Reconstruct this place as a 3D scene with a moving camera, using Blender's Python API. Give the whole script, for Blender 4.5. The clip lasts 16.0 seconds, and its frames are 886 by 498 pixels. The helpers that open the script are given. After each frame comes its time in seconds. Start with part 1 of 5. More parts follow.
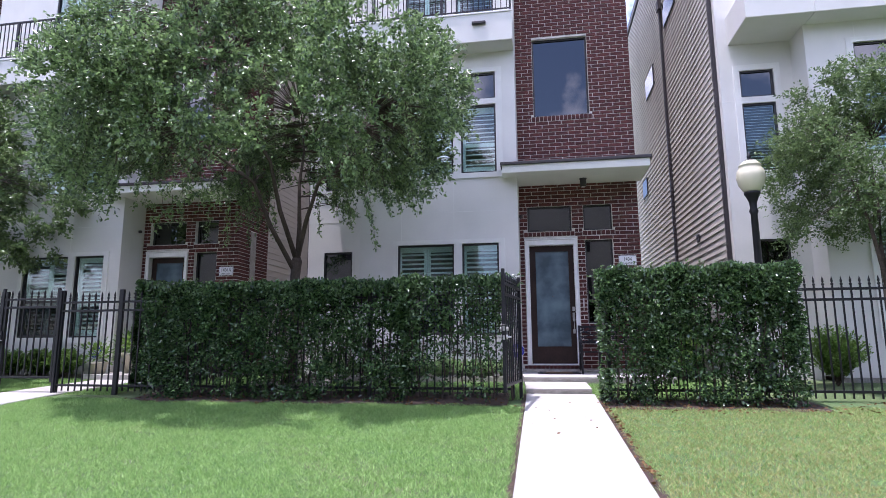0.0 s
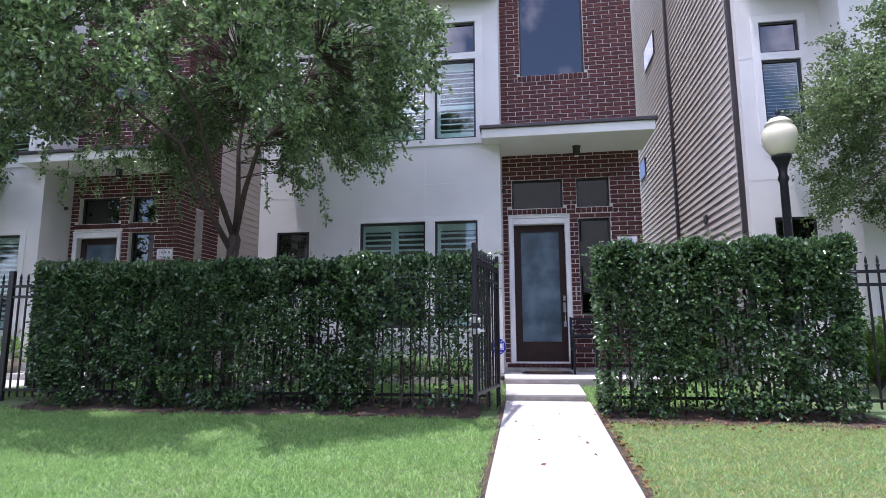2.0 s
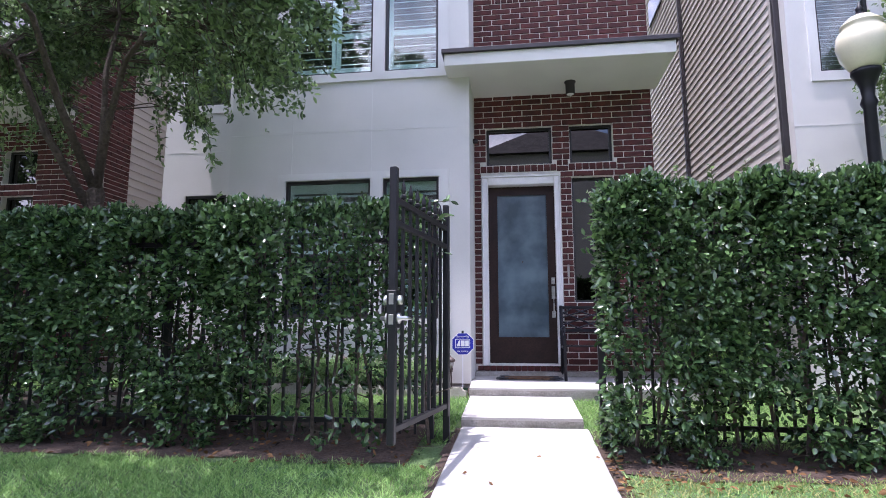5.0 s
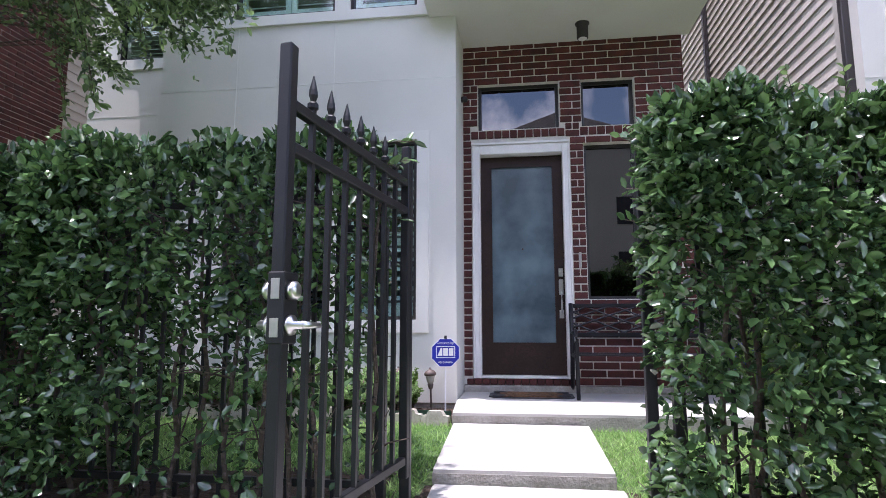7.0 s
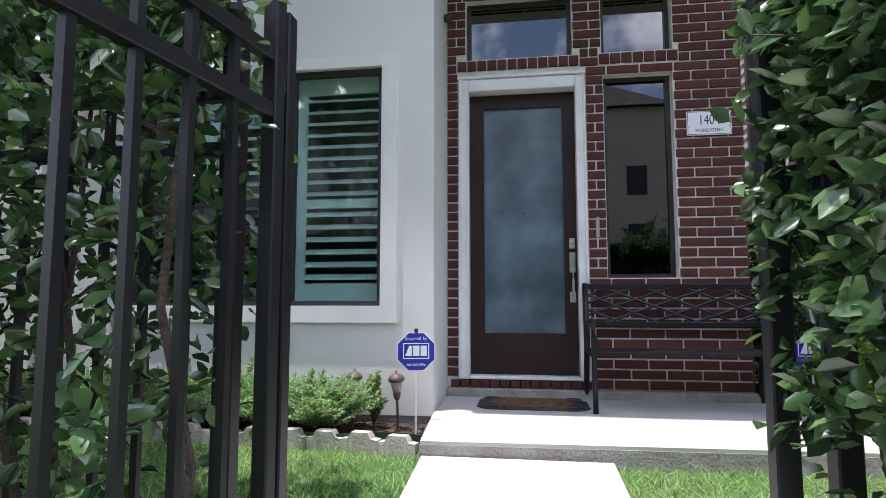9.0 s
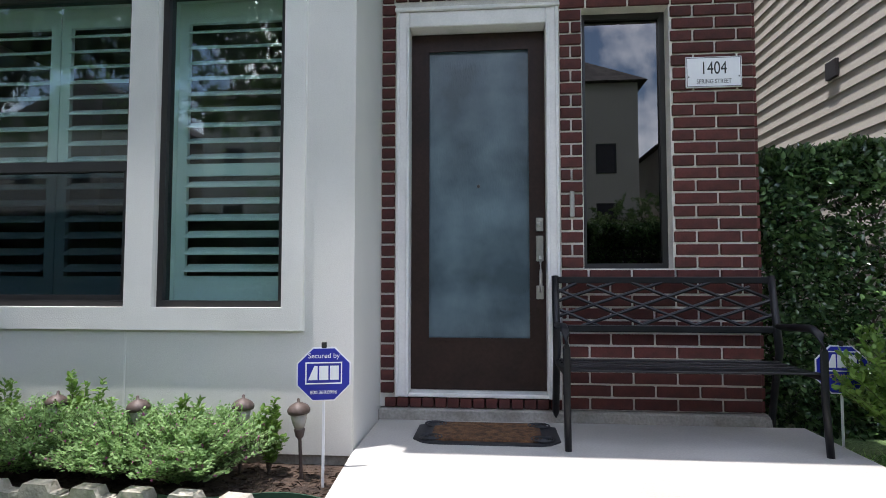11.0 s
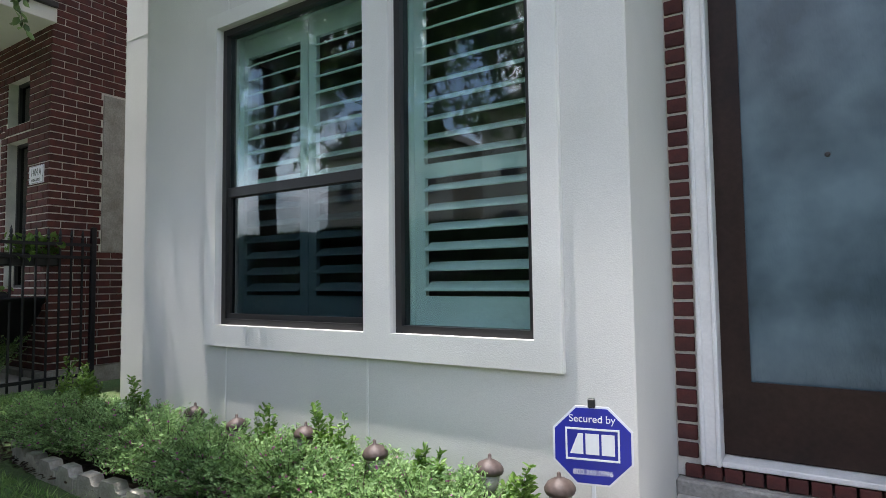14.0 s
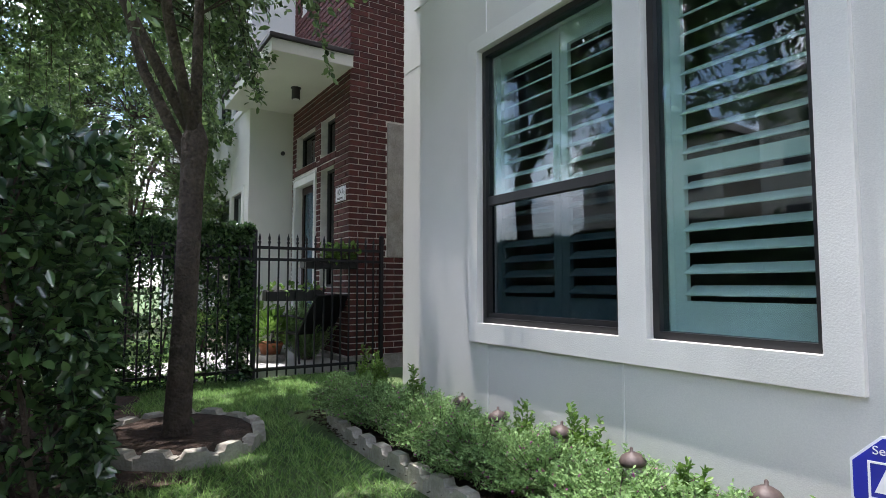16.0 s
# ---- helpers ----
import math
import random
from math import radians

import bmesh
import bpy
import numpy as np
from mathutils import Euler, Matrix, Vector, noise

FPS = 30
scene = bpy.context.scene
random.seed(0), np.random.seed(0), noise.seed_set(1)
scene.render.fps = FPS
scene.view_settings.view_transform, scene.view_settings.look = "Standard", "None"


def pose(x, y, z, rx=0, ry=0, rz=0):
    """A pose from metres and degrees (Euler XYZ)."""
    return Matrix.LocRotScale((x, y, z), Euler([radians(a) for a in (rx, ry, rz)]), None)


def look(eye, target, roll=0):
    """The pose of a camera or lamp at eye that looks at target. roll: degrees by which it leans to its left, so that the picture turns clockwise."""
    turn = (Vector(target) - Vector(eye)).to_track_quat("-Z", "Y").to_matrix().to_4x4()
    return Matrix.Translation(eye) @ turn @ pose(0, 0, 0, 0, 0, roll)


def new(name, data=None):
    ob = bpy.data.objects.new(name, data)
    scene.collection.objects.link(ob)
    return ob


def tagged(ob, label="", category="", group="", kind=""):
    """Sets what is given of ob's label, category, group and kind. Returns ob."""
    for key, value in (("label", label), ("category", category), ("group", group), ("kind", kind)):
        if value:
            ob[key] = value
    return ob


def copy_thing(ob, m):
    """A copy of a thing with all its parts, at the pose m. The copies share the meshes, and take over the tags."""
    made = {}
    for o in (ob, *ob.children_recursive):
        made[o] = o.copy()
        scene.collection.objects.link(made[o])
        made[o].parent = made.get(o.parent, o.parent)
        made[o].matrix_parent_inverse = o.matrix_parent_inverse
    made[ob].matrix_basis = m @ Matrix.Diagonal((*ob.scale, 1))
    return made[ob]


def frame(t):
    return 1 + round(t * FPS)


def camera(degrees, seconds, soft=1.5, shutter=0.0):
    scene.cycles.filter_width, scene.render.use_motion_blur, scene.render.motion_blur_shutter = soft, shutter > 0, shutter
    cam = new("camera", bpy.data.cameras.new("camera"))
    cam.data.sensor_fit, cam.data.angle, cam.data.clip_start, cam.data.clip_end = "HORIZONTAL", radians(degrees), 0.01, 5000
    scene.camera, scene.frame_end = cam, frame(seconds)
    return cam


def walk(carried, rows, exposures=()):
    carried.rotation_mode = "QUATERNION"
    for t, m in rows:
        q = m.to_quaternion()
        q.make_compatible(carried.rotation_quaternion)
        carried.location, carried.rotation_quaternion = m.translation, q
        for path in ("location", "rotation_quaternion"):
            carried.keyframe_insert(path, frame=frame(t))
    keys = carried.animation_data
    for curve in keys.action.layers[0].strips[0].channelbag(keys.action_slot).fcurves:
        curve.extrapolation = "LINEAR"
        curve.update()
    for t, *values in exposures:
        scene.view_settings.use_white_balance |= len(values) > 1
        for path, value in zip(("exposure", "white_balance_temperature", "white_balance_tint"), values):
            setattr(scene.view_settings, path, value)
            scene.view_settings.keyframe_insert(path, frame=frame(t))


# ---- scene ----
cam = camera(75.6, 16.0, soft=0.8)

PATH = [
    (0, (0.157, -11.991, 0.475), (-0.167, -10.043, 0.791), -0.3),
    (0.5, (0.2, -11.528, 0.475), (-0.119, -9.579, 0.789), -0.5),
    (1, (0.218, -11.161, 0.479), (-0.094, -9.209, 0.781), -0.2),
    (1.5, (0.259, -10.741, 0.475), (-0.049, -8.787, 0.77), -0.2),
    (2, (0.246, -10.279, 0.491), (-0.048, -8.323, 0.783), -0.2),
    (2.5, (0.278, -9.873, 0.477), (-0.005, -7.915, 0.767), -0.4),
    (3, (0.322, -9.5, 0.465), (0.055, -7.538, 0.748), -0.2),
    (3.5, (0.327, -9.094, 0.503), (0.066, -7.13, 0.771), -0.2),
    (3.7, (0.358, -8.905, 0.522), (0.095, -6.94, 0.785), -0.1),
    (5.8, (0.436, -7.215, 0.429), (0.166, -5.254, 0.71), 0.0),
    (6, (0.416, -7.048, 0.454), (0.153, -5.085, 0.729), -0.1),
    (6.5, (0.387, -6.695, 0.481), (0.136, -4.73, 0.754), -0.1),
    (7, (0.416, -6.312, 0.51), (0.152, -4.348, 0.78), -0.0),
    (7.5, (0.393, -5.919, 0.553), (0.131, -3.953, 0.811), -0.0),
    (8, (0.409, -5.537, 0.591), (0.139, -3.57, 0.834), -0.0),
    (8.5, (0.434, -5.216, 0.603), (0.152, -3.248, 0.82), -0.0),
    (9, (0.464, -4.909, 0.618), (0.181, -2.937, 0.797), 0.0),
    (9.5, (0.515, -4.586, 0.657), (0.239, -2.609, 0.789), 0.0),
    (10, (0.545, -4.312, 0.695), (0.292, -2.331, 0.806), 0.1),
    (10.2, (0.552, -4.205, 0.702), (0.318, -2.222, 0.808), 0.1),
    (12.3, (0.534, -3.34, 0.775), (0.392, -1.348, 0.881), -0.1),
    (12.5, (0.511, -3.258, 0.778), (0.288, -1.273, 0.885), -0.2),
    (13, (0.457, -3.097, 0.795), (-0.042, -1.164, 0.9), -0.4),
    (13.5, (0.398, -3.014, 0.802), (-0.401, -1.184, 0.915), -0.6),
    (14, (0.358, -3.007, 0.825), (-0.714, -1.322, 0.935), -0.7),
    (14.5, (0.37, -3.017, 0.829), (-0.956, -1.525, 0.947), -0.3),
    (15, (0.389, -3.027, 0.824), (-1.107, -1.705, 0.955), -0.0),
    (15.5, (0.396, -3.031, 0.824), (-1.213, -1.85, 0.953), 0.2),
    (16, (0.405, -3.033, 0.821), (-1.284, -1.969, 0.948), -0.0),
]
EXPOSURES = [(0, 0.84, 5900, 31), (3.5, 1.0, 5850, 31), (7, 1.14, 6100, 27), (9, 0.98, 6250, 19), (10, 0.84, 6350, 17), (12.5, 1.08, 6350, 13), (13, 1.12, 6400, 14), (14, 1.08, 6400, 15), (16, 1.16, 6300, 17)]
walk(cam, [(t, look(eye, target, roll)) for t, eye, target, roll in PATH], EXPOSURES)
FRONT, BRICK, REAR, TOP = -0.83, -0.12, 10.0, 12.2
PITCH = 8.75


# ---------- light ----------
world = bpy.data.worlds.new("sky")
scene.world = world
world.use_nodes = True
wn, wl = world.node_tree.nodes, world.node_tree.links
sky = wn.new("ShaderNodeTexSky")
sky.sky_type, sky.sun_disc = "NISHITA", False
SUN_EL, SUN_AZ = radians(80.5), radians(239)
sky.sun_elevation, sky.sun_rotation = SUN_EL, SUN_AZ
sky.air_density, sky.dust_density = 1.1, 0.5
coord = wn.new("ShaderNodeTexCoord")
puffs = wn.new("ShaderNodeTexNoise")
puffs.inputs["Scale"].default_value, puffs.inputs["Detail"].default_value, puffs.inputs["Roughness"].default_value = 2.6, 9, 0.58
band = wn.new("ShaderNodeValToRGB")
band.color_ramp.elements[0].position, band.color_ramp.elements[1].position = 0.49, 0.63
blend = wn.new("ShaderNodeMix")
blend.data_type = "RGBA"
blend.inputs[7].default_value = (17.0, 17.3, 18.0, 1)
drift = wn.new("ShaderNodeMapping")
drift.inputs["Location"].default_value = (2.7, 1.3, 0.4)
wl.new(coord.outputs["Generated"], drift.inputs["Vector"])
wl.new(drift.outputs[0], puffs.inputs["Vector"])
wl.new(puffs.outputs["Fac"], band.inputs["Fac"])
wl.new(band.outputs["Color"], blend.inputs[0])
wl.new(sky.outputs["Color"], blend.inputs[6])
wl.new(blend.outputs[2], wn["Background"].inputs["Color"])
wn["Background"].inputs["Strength"].default_value = 0.15
sun = new("sun", bpy.data.lights.new("sun", "SUN"))
sun.data.energy, sun.data.angle, sun.data.color = 3.6, radians(0.55), (1, 0.97, 0.92)
sun.matrix_world = look((-1.45, -0.87, 10), (0, 0, 0))


# ---------- materials ----------
def mat(name, color, rough=0.6, metal=0.0, vary=0.12, scale=3.0, grain=60.0, bump=0.15, tint=None, each=0.0, depth=0.01, spec=0.5):
    """Procedural surface: large stains, fine grain and relief; each: variation from piece to piece."""
    m = bpy.data.materials.new(name)
    m.use_nodes = True
    n, l = m.node_tree.nodes, m.node_tree.links
    b = n["Principled BSDF"]
    b.inputs["Roughness"].default_value, b.inputs["Metallic"].default_value = rough, metal
    b.inputs["Specular IOR Level"].default_value = spec
    tc = n.new("ShaderNodeTexCoord")
    big, fine = n.new("ShaderNodeTexNoise"), n.new("ShaderNodeTexNoise")
    for t, s, d in ((big, scale, 5), (fine, grain, 3)):
        t.inputs["Scale"].default_value, t.inputs["Detail"].default_value = s, d
        l.new(tc.outputs["Object"], t.inputs["Vector"])
    mix = n.new("ShaderNodeMix")
    mix.data_type = "RGBA"
    other = tint or tuple(c * (1 - 2.2 * vary) for c in color)
    mix.inputs[6].default_value, mix.inputs[7].default_value = (*color, 1), (*other, 1)
    ramp = n.new("ShaderNodeMapRange")
    ramp.inputs[1].default_value, ramp.inputs[2].default_value = 0.38, 0.68
    l.new(big.outputs["Fac"], ramp.inputs[0])
    l.new(ramp.outputs[0], mix.inputs[0])
    hsv = n.new("ShaderNodeHueSaturation")
    val = n.new("ShaderNodeMapRange")
    val.inputs[1].default_value, val.inputs[2].default_value = 0.25, 0.75
    val.inputs[3].default_value, val.inputs[4].default_value = 1 - vary, 1 + vary
    l.new(fine.outputs["Fac"], val.inputs[0])
    out = val.outputs[0]
    if each:
        info, mul = n.new("ShaderNodeObjectInfo"), n.new("ShaderNodeMath")
        geo, addm = n.new("ShaderNodeNewGeometry"), n.new("ShaderNodeMath")
        addm.operation = "ADD"
        l.new(info.outputs["Random"], addm.inputs[0])
        l.new(geo.outputs["Random Per Island"], addm.inputs[1])
        er = n.new("ShaderNodeMapRange")
        er.inputs[1].default_value, er.inputs[2].default_value = 0, 2
        er.inputs[3].default_value, er.inputs[4].default_value = 1 - each, 1 + each
        l.new(addm.outputs[0], er.inputs[0])
        mul.operation = "MULTIPLY"
        l.new(out, mul.inputs[0])
        l.new(er.outputs[0], mul.inputs[1])
        out = mul.outputs[0]
    l.new(out, hsv.inputs["Value"])
    l.new(mix.outputs[2], hsv.inputs["Color"])
    l.new(hsv.outputs[0], b.inputs["Base Color"])
    if bump:
        bp = n.new("ShaderNodeBump")
        bp.inputs["Strength"].default_value, bp.inputs["Distance"].default_value = bump, depth
        l.new(fine.outputs["Fac"], bp.inputs["Height"])
        l.new(bp.outputs[0], b.inputs["Normal"])
    return m


def leafy(name, low, high, rough=0.4, spec=0.5, through_share=0.25):
    """Leaf material, each leaf its own green, partly lit from behind."""
    m = bpy.data.materials.new(name)
    m.use_nodes = True
    n, l = m.node_tree.nodes, m.node_tree.links
    b = n["Principled BSDF"]
    b.inputs["Roughness"].default_value, b.inputs["Specular IOR Level"].default_value = rough, spec
    geo, ramp = n.new("ShaderNodeNewGeometry"), n.new("ShaderNodeValToRGB")
    ramp.color_ramp.elements[0].color, ramp.color_ramp.elements[1].color = (*low, 1), (*high, 1)
    l.new(geo.outputs["Random Per Island"], ramp.inputs["Fac"])
    l.new(ramp.outputs["Color"], b.inputs["Base Color"])
    tr, mx = n.new("ShaderNodeBsdfTranslucent"), n.new("ShaderNodeMixShader")
    l.new(ramp.outputs["Color"], tr.inputs["Color"])
    mx.inputs[0].default_value = through_share
    l.new(b.outputs[0], mx.inputs[1])
    l.new(tr.outputs[0], mx.inputs[2])
    l.new(mx.outputs[0], n["Material Output"].inputs["Surface"])
    return m


def glazing(name, tint, gain=1.0, wave=0.0):
    """Tinted window pane: clear sheet with a mirror-like sheen by angle."""
    m = bpy.data.materials.new(name)
    m.use_nodes = True
    n, l = m.node_tree.nodes, m.node_tree.links
    n.remove(n["Principled BSDF"])
    clear, gloss, mx = n.new("ShaderNodeBsdfTransparent"), n.new("ShaderNodeBsdfGlossy"), n.new("ShaderNodeMixShader")
    clear.inputs["Color"].default_value = (*tint, 1)
    gloss.inputs["Roughness"].default_value = wave
    facing, power, gainer = n.new("ShaderNodeLayerWeight"), n.new("ShaderNodeMath"), n.new("ShaderNodeMath")
    facing.inputs["Blend"].default_value = 0.5
    power.operation = "POWER"
    power.inputs[1].default_value = 4.0
    gainer.operation, gainer.use_clamp = "MULTIPLY_ADD", True
    gainer.inputs[1].default_value, gainer.inputs[2].default_value = 0.7, 0.045 * gain
    l.new(facing.outputs["Facing"], power.inputs[0])
    l.new(power.outputs[0], gainer.inputs[0])
    l.new(gainer.outputs[0], mx.inputs[0])
    l.new(clear.outputs[0], mx.inputs[1])
    l.new(gloss.outputs[0], mx.inputs[2])
    l.new(mx.outputs[0], n["Material Output"].inputs["Surface"])
    return m


STUCCO = mat("stucco", (0.70, 0.685, 0.645), 0.9, vary=0.06, scale=1.3, grain=190, bump=0.28, depth=0.004, tint=(0.64, 0.63, 0.59))
STUCCO_TRIM = mat("stucco_trim", (0.75, 0.74, 0.70), 0.9, vary=0.05, scale=2.0, grain=140, bump=0.3, depth=0.004)
SIDING = mat("siding", (0.52, 0.49, 0.45), 0.75, vary=0.05, scale=1.0, grain=40, bump=0.1, each=0.05)
SIDING_TAN = mat("siding_board", (0.52, 0.49, 0.44), 0.75, vary=0.05, scale=1.2, grain=40, bump=0.1, each=0.05)
BRICKM = mat("brick", (0.105, 0.026, 0.021), 0.85, vary=0.18, scale=9, grain=120, bump=0.5, tint=(0.06, 0.018, 0.016), each=0.35, depth=0.004)
MORTAR = mat("mortar", (0.74, 0.71, 0.65), 0.95, vary=0.1, scale=6, grain=160, bump=0.4, depth=0.003)
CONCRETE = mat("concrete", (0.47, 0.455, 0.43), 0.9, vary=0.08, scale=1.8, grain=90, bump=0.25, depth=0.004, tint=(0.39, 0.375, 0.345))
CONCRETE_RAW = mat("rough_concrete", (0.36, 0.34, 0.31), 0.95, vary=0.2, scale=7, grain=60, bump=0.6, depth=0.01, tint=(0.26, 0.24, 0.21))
IRON = mat("black_iron", (0.011, 0.011, 0.014), 0.42, vary=0.2, scale=6, grain=180, bump=0.15, depth=0.002, spec=0.35)
FRAME = mat("window_frame_paint", (0.02, 0.019, 0.019), 0.45, vary=0.1, bump=0.05)
FASCIA = mat("dark_fascia", (0.028, 0.022, 0.024), 0.5, vary=0.15, bump=0.08)
SOFFIT = mat("soffit_paint", (0.72, 0.71, 0.66), 0.8, vary=0.04, scale=1.5, grain=90, bump=0.12, depth=0.003)
WHITE = mat("white_paint", (0.78, 0.77, 0.75), 0.55, vary=0.05, scale=5, grain=70, bump=0.1, depth=0.003)
SHUTTER = mat("shutter_paint", (0.78, 0.8, 0.78), 0.45, vary=0.03, bump=0.02)
WOOD = mat("door_wood", (0.030, 0.015, 0.011), 0.5, vary=0.25, scale=5, grain=45, bump=0.12, tint=(0.019, 0.010, 0.008), depth=0.003, spec=0.25)
CHROME = mat("satin_metal", (0.62, 0.62, 0.6), 0.28, 1.0, vary=0.08, bump=0.03)
SOIL = mat("mulch_soil", (0.075, 0.048, 0.033), 0.95, vary=0.4, scale=8, grain=45, bump=0.9, depth=0.03, tint=(0.035, 0.022, 0.016))
TURF = mat("turf", (0.075, 0.145, 0.045), 0.95, vary=0.35, scale=1.1, grain=55, bump=0.8, depth=0.03, tint=(0.115, 0.15, 0.055))
BARK = mat("bark", (0.095, 0.073, 0.058), 0.95, vary=0.35, scale=9, grain=38, bump=1.0, depth=0.03, tint=(0.07, 0.052, 0.042))
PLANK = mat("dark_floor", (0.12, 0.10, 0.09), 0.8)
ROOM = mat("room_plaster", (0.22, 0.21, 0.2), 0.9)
ASPHALT = mat("asphalt", (0.055, 0.055, 0.056), 0.9, vary=0.2, scale=1.0, grain=120, bump=0.4)
PANE = glazing("window_glass", (0.84, 0.94, 0.92), 1.8)
PANE_SCREEN = glazing("screened_glass", (0.45, 0.52, 0.54), 1.3)
PANE_TINT = glazing("dark_window_glass", (0.03, 0.038, 0.044), 3.0)
HEDGE_LEAF = leafy("hedge_leaf", (0.022, 0.054, 0.025), (0.125, 0.23, 0.078), 0.22, 1.0, 0.2)
OAK_LEAF = leafy("oak_leaf", (0.035, 0.075, 0.028), (0.29, 0.43, 0.17), 0.28, 1.0, 0.36)
ELM_LEAF = leafy("elm_leaf", (0.06, 0.105, 0.038), (0.21, 0.31, 0.115), 0.38, 0.6, 0.4)
GRASS = leafy("grass_blade", (0.12, 0.27, 0.065), (0.43, 0.63, 0.225), 0.55, 0.3, 0.5)
DRY_GRASS = leafy("dry_grass_blade", (0.24, 0.27, 0.09), (0.50, 0.46, 0.2), 0.6, 0.3, 0.45)
FINE_LEAF = leafy("feathery_leaf", (0.17, 0.29, 0.11), (0.42, 0.62, 0.26), 0.5, 0.35, 0.5)
FROST = bpy.data.materials.new("frosted_glass")
FROST.use_nodes = True
_b = FROST.node_tree.nodes["Principled BSDF"]
_b.inputs["Base Color"].default_value = (0.075, 0.12, 0.15, 1)
_b.inputs["Roughness"].default_value = 0.24
_w = FROST.node_tree.nodes.new("ShaderNodeTexNoise")
_tc = FROST.node_tree.nodes.new("ShaderNodeTexCoord")
_mp = FROST.node_tree.nodes.new("ShaderNodeMapping")
_mp.inputs["Scale"].default_value = (1.0, 1.0, 0.25)
_bp = FROST.node_tree.nodes.new("ShaderNodeBump")
_w.inputs["Scale"].default_value, _w.inputs["Detail"].default_value = 110, 3
_bp.inputs["Strength"].default_value, _bp.inputs["Distance"].default_value = 0.5, 0.004
FROST.node_tree.links.new(_tc.outputs["Object"], _mp.inputs["Vector"])
FROST.node_tree.links.new(_mp.outputs[0], _w.inputs["Vector"])
FROST.node_tree.links.new(_w.outputs["Fac"], _bp.inputs["Height"])
FROST.node_tree.links.new(_bp.outputs[0], _b.inputs["Normal"])
# Broad light and dark mottling in the base colour stands in for soft reflections.
_c = FROST.node_tree.nodes.new("ShaderNodeTexNoise")
_c.inputs["Scale"].default_value, _c.inputs["Detail"].default_value = 2.2, 4
_r = FROST.node_tree.nodes.new("ShaderNodeValToRGB")
_r.color_ramp.elements[0].position, _r.color_ramp.elements[1].position = 0.36, 0.66
_r.color_ramp.elements[0].color, _r.color_ramp.elements[1].color = (0.045, 0.075, 0.095, 1), (0.12, 0.18, 0.215, 1)
FROST.node_tree.links.new(_tc.outputs["Object"], _c.inputs["Vector"])
FROST.node_tree.links.new(_c.outputs["Fac"], _r.inputs["Fac"])
FROST.node_tree.links.new(_r.outputs["Color"], _b.inputs["Base Color"])


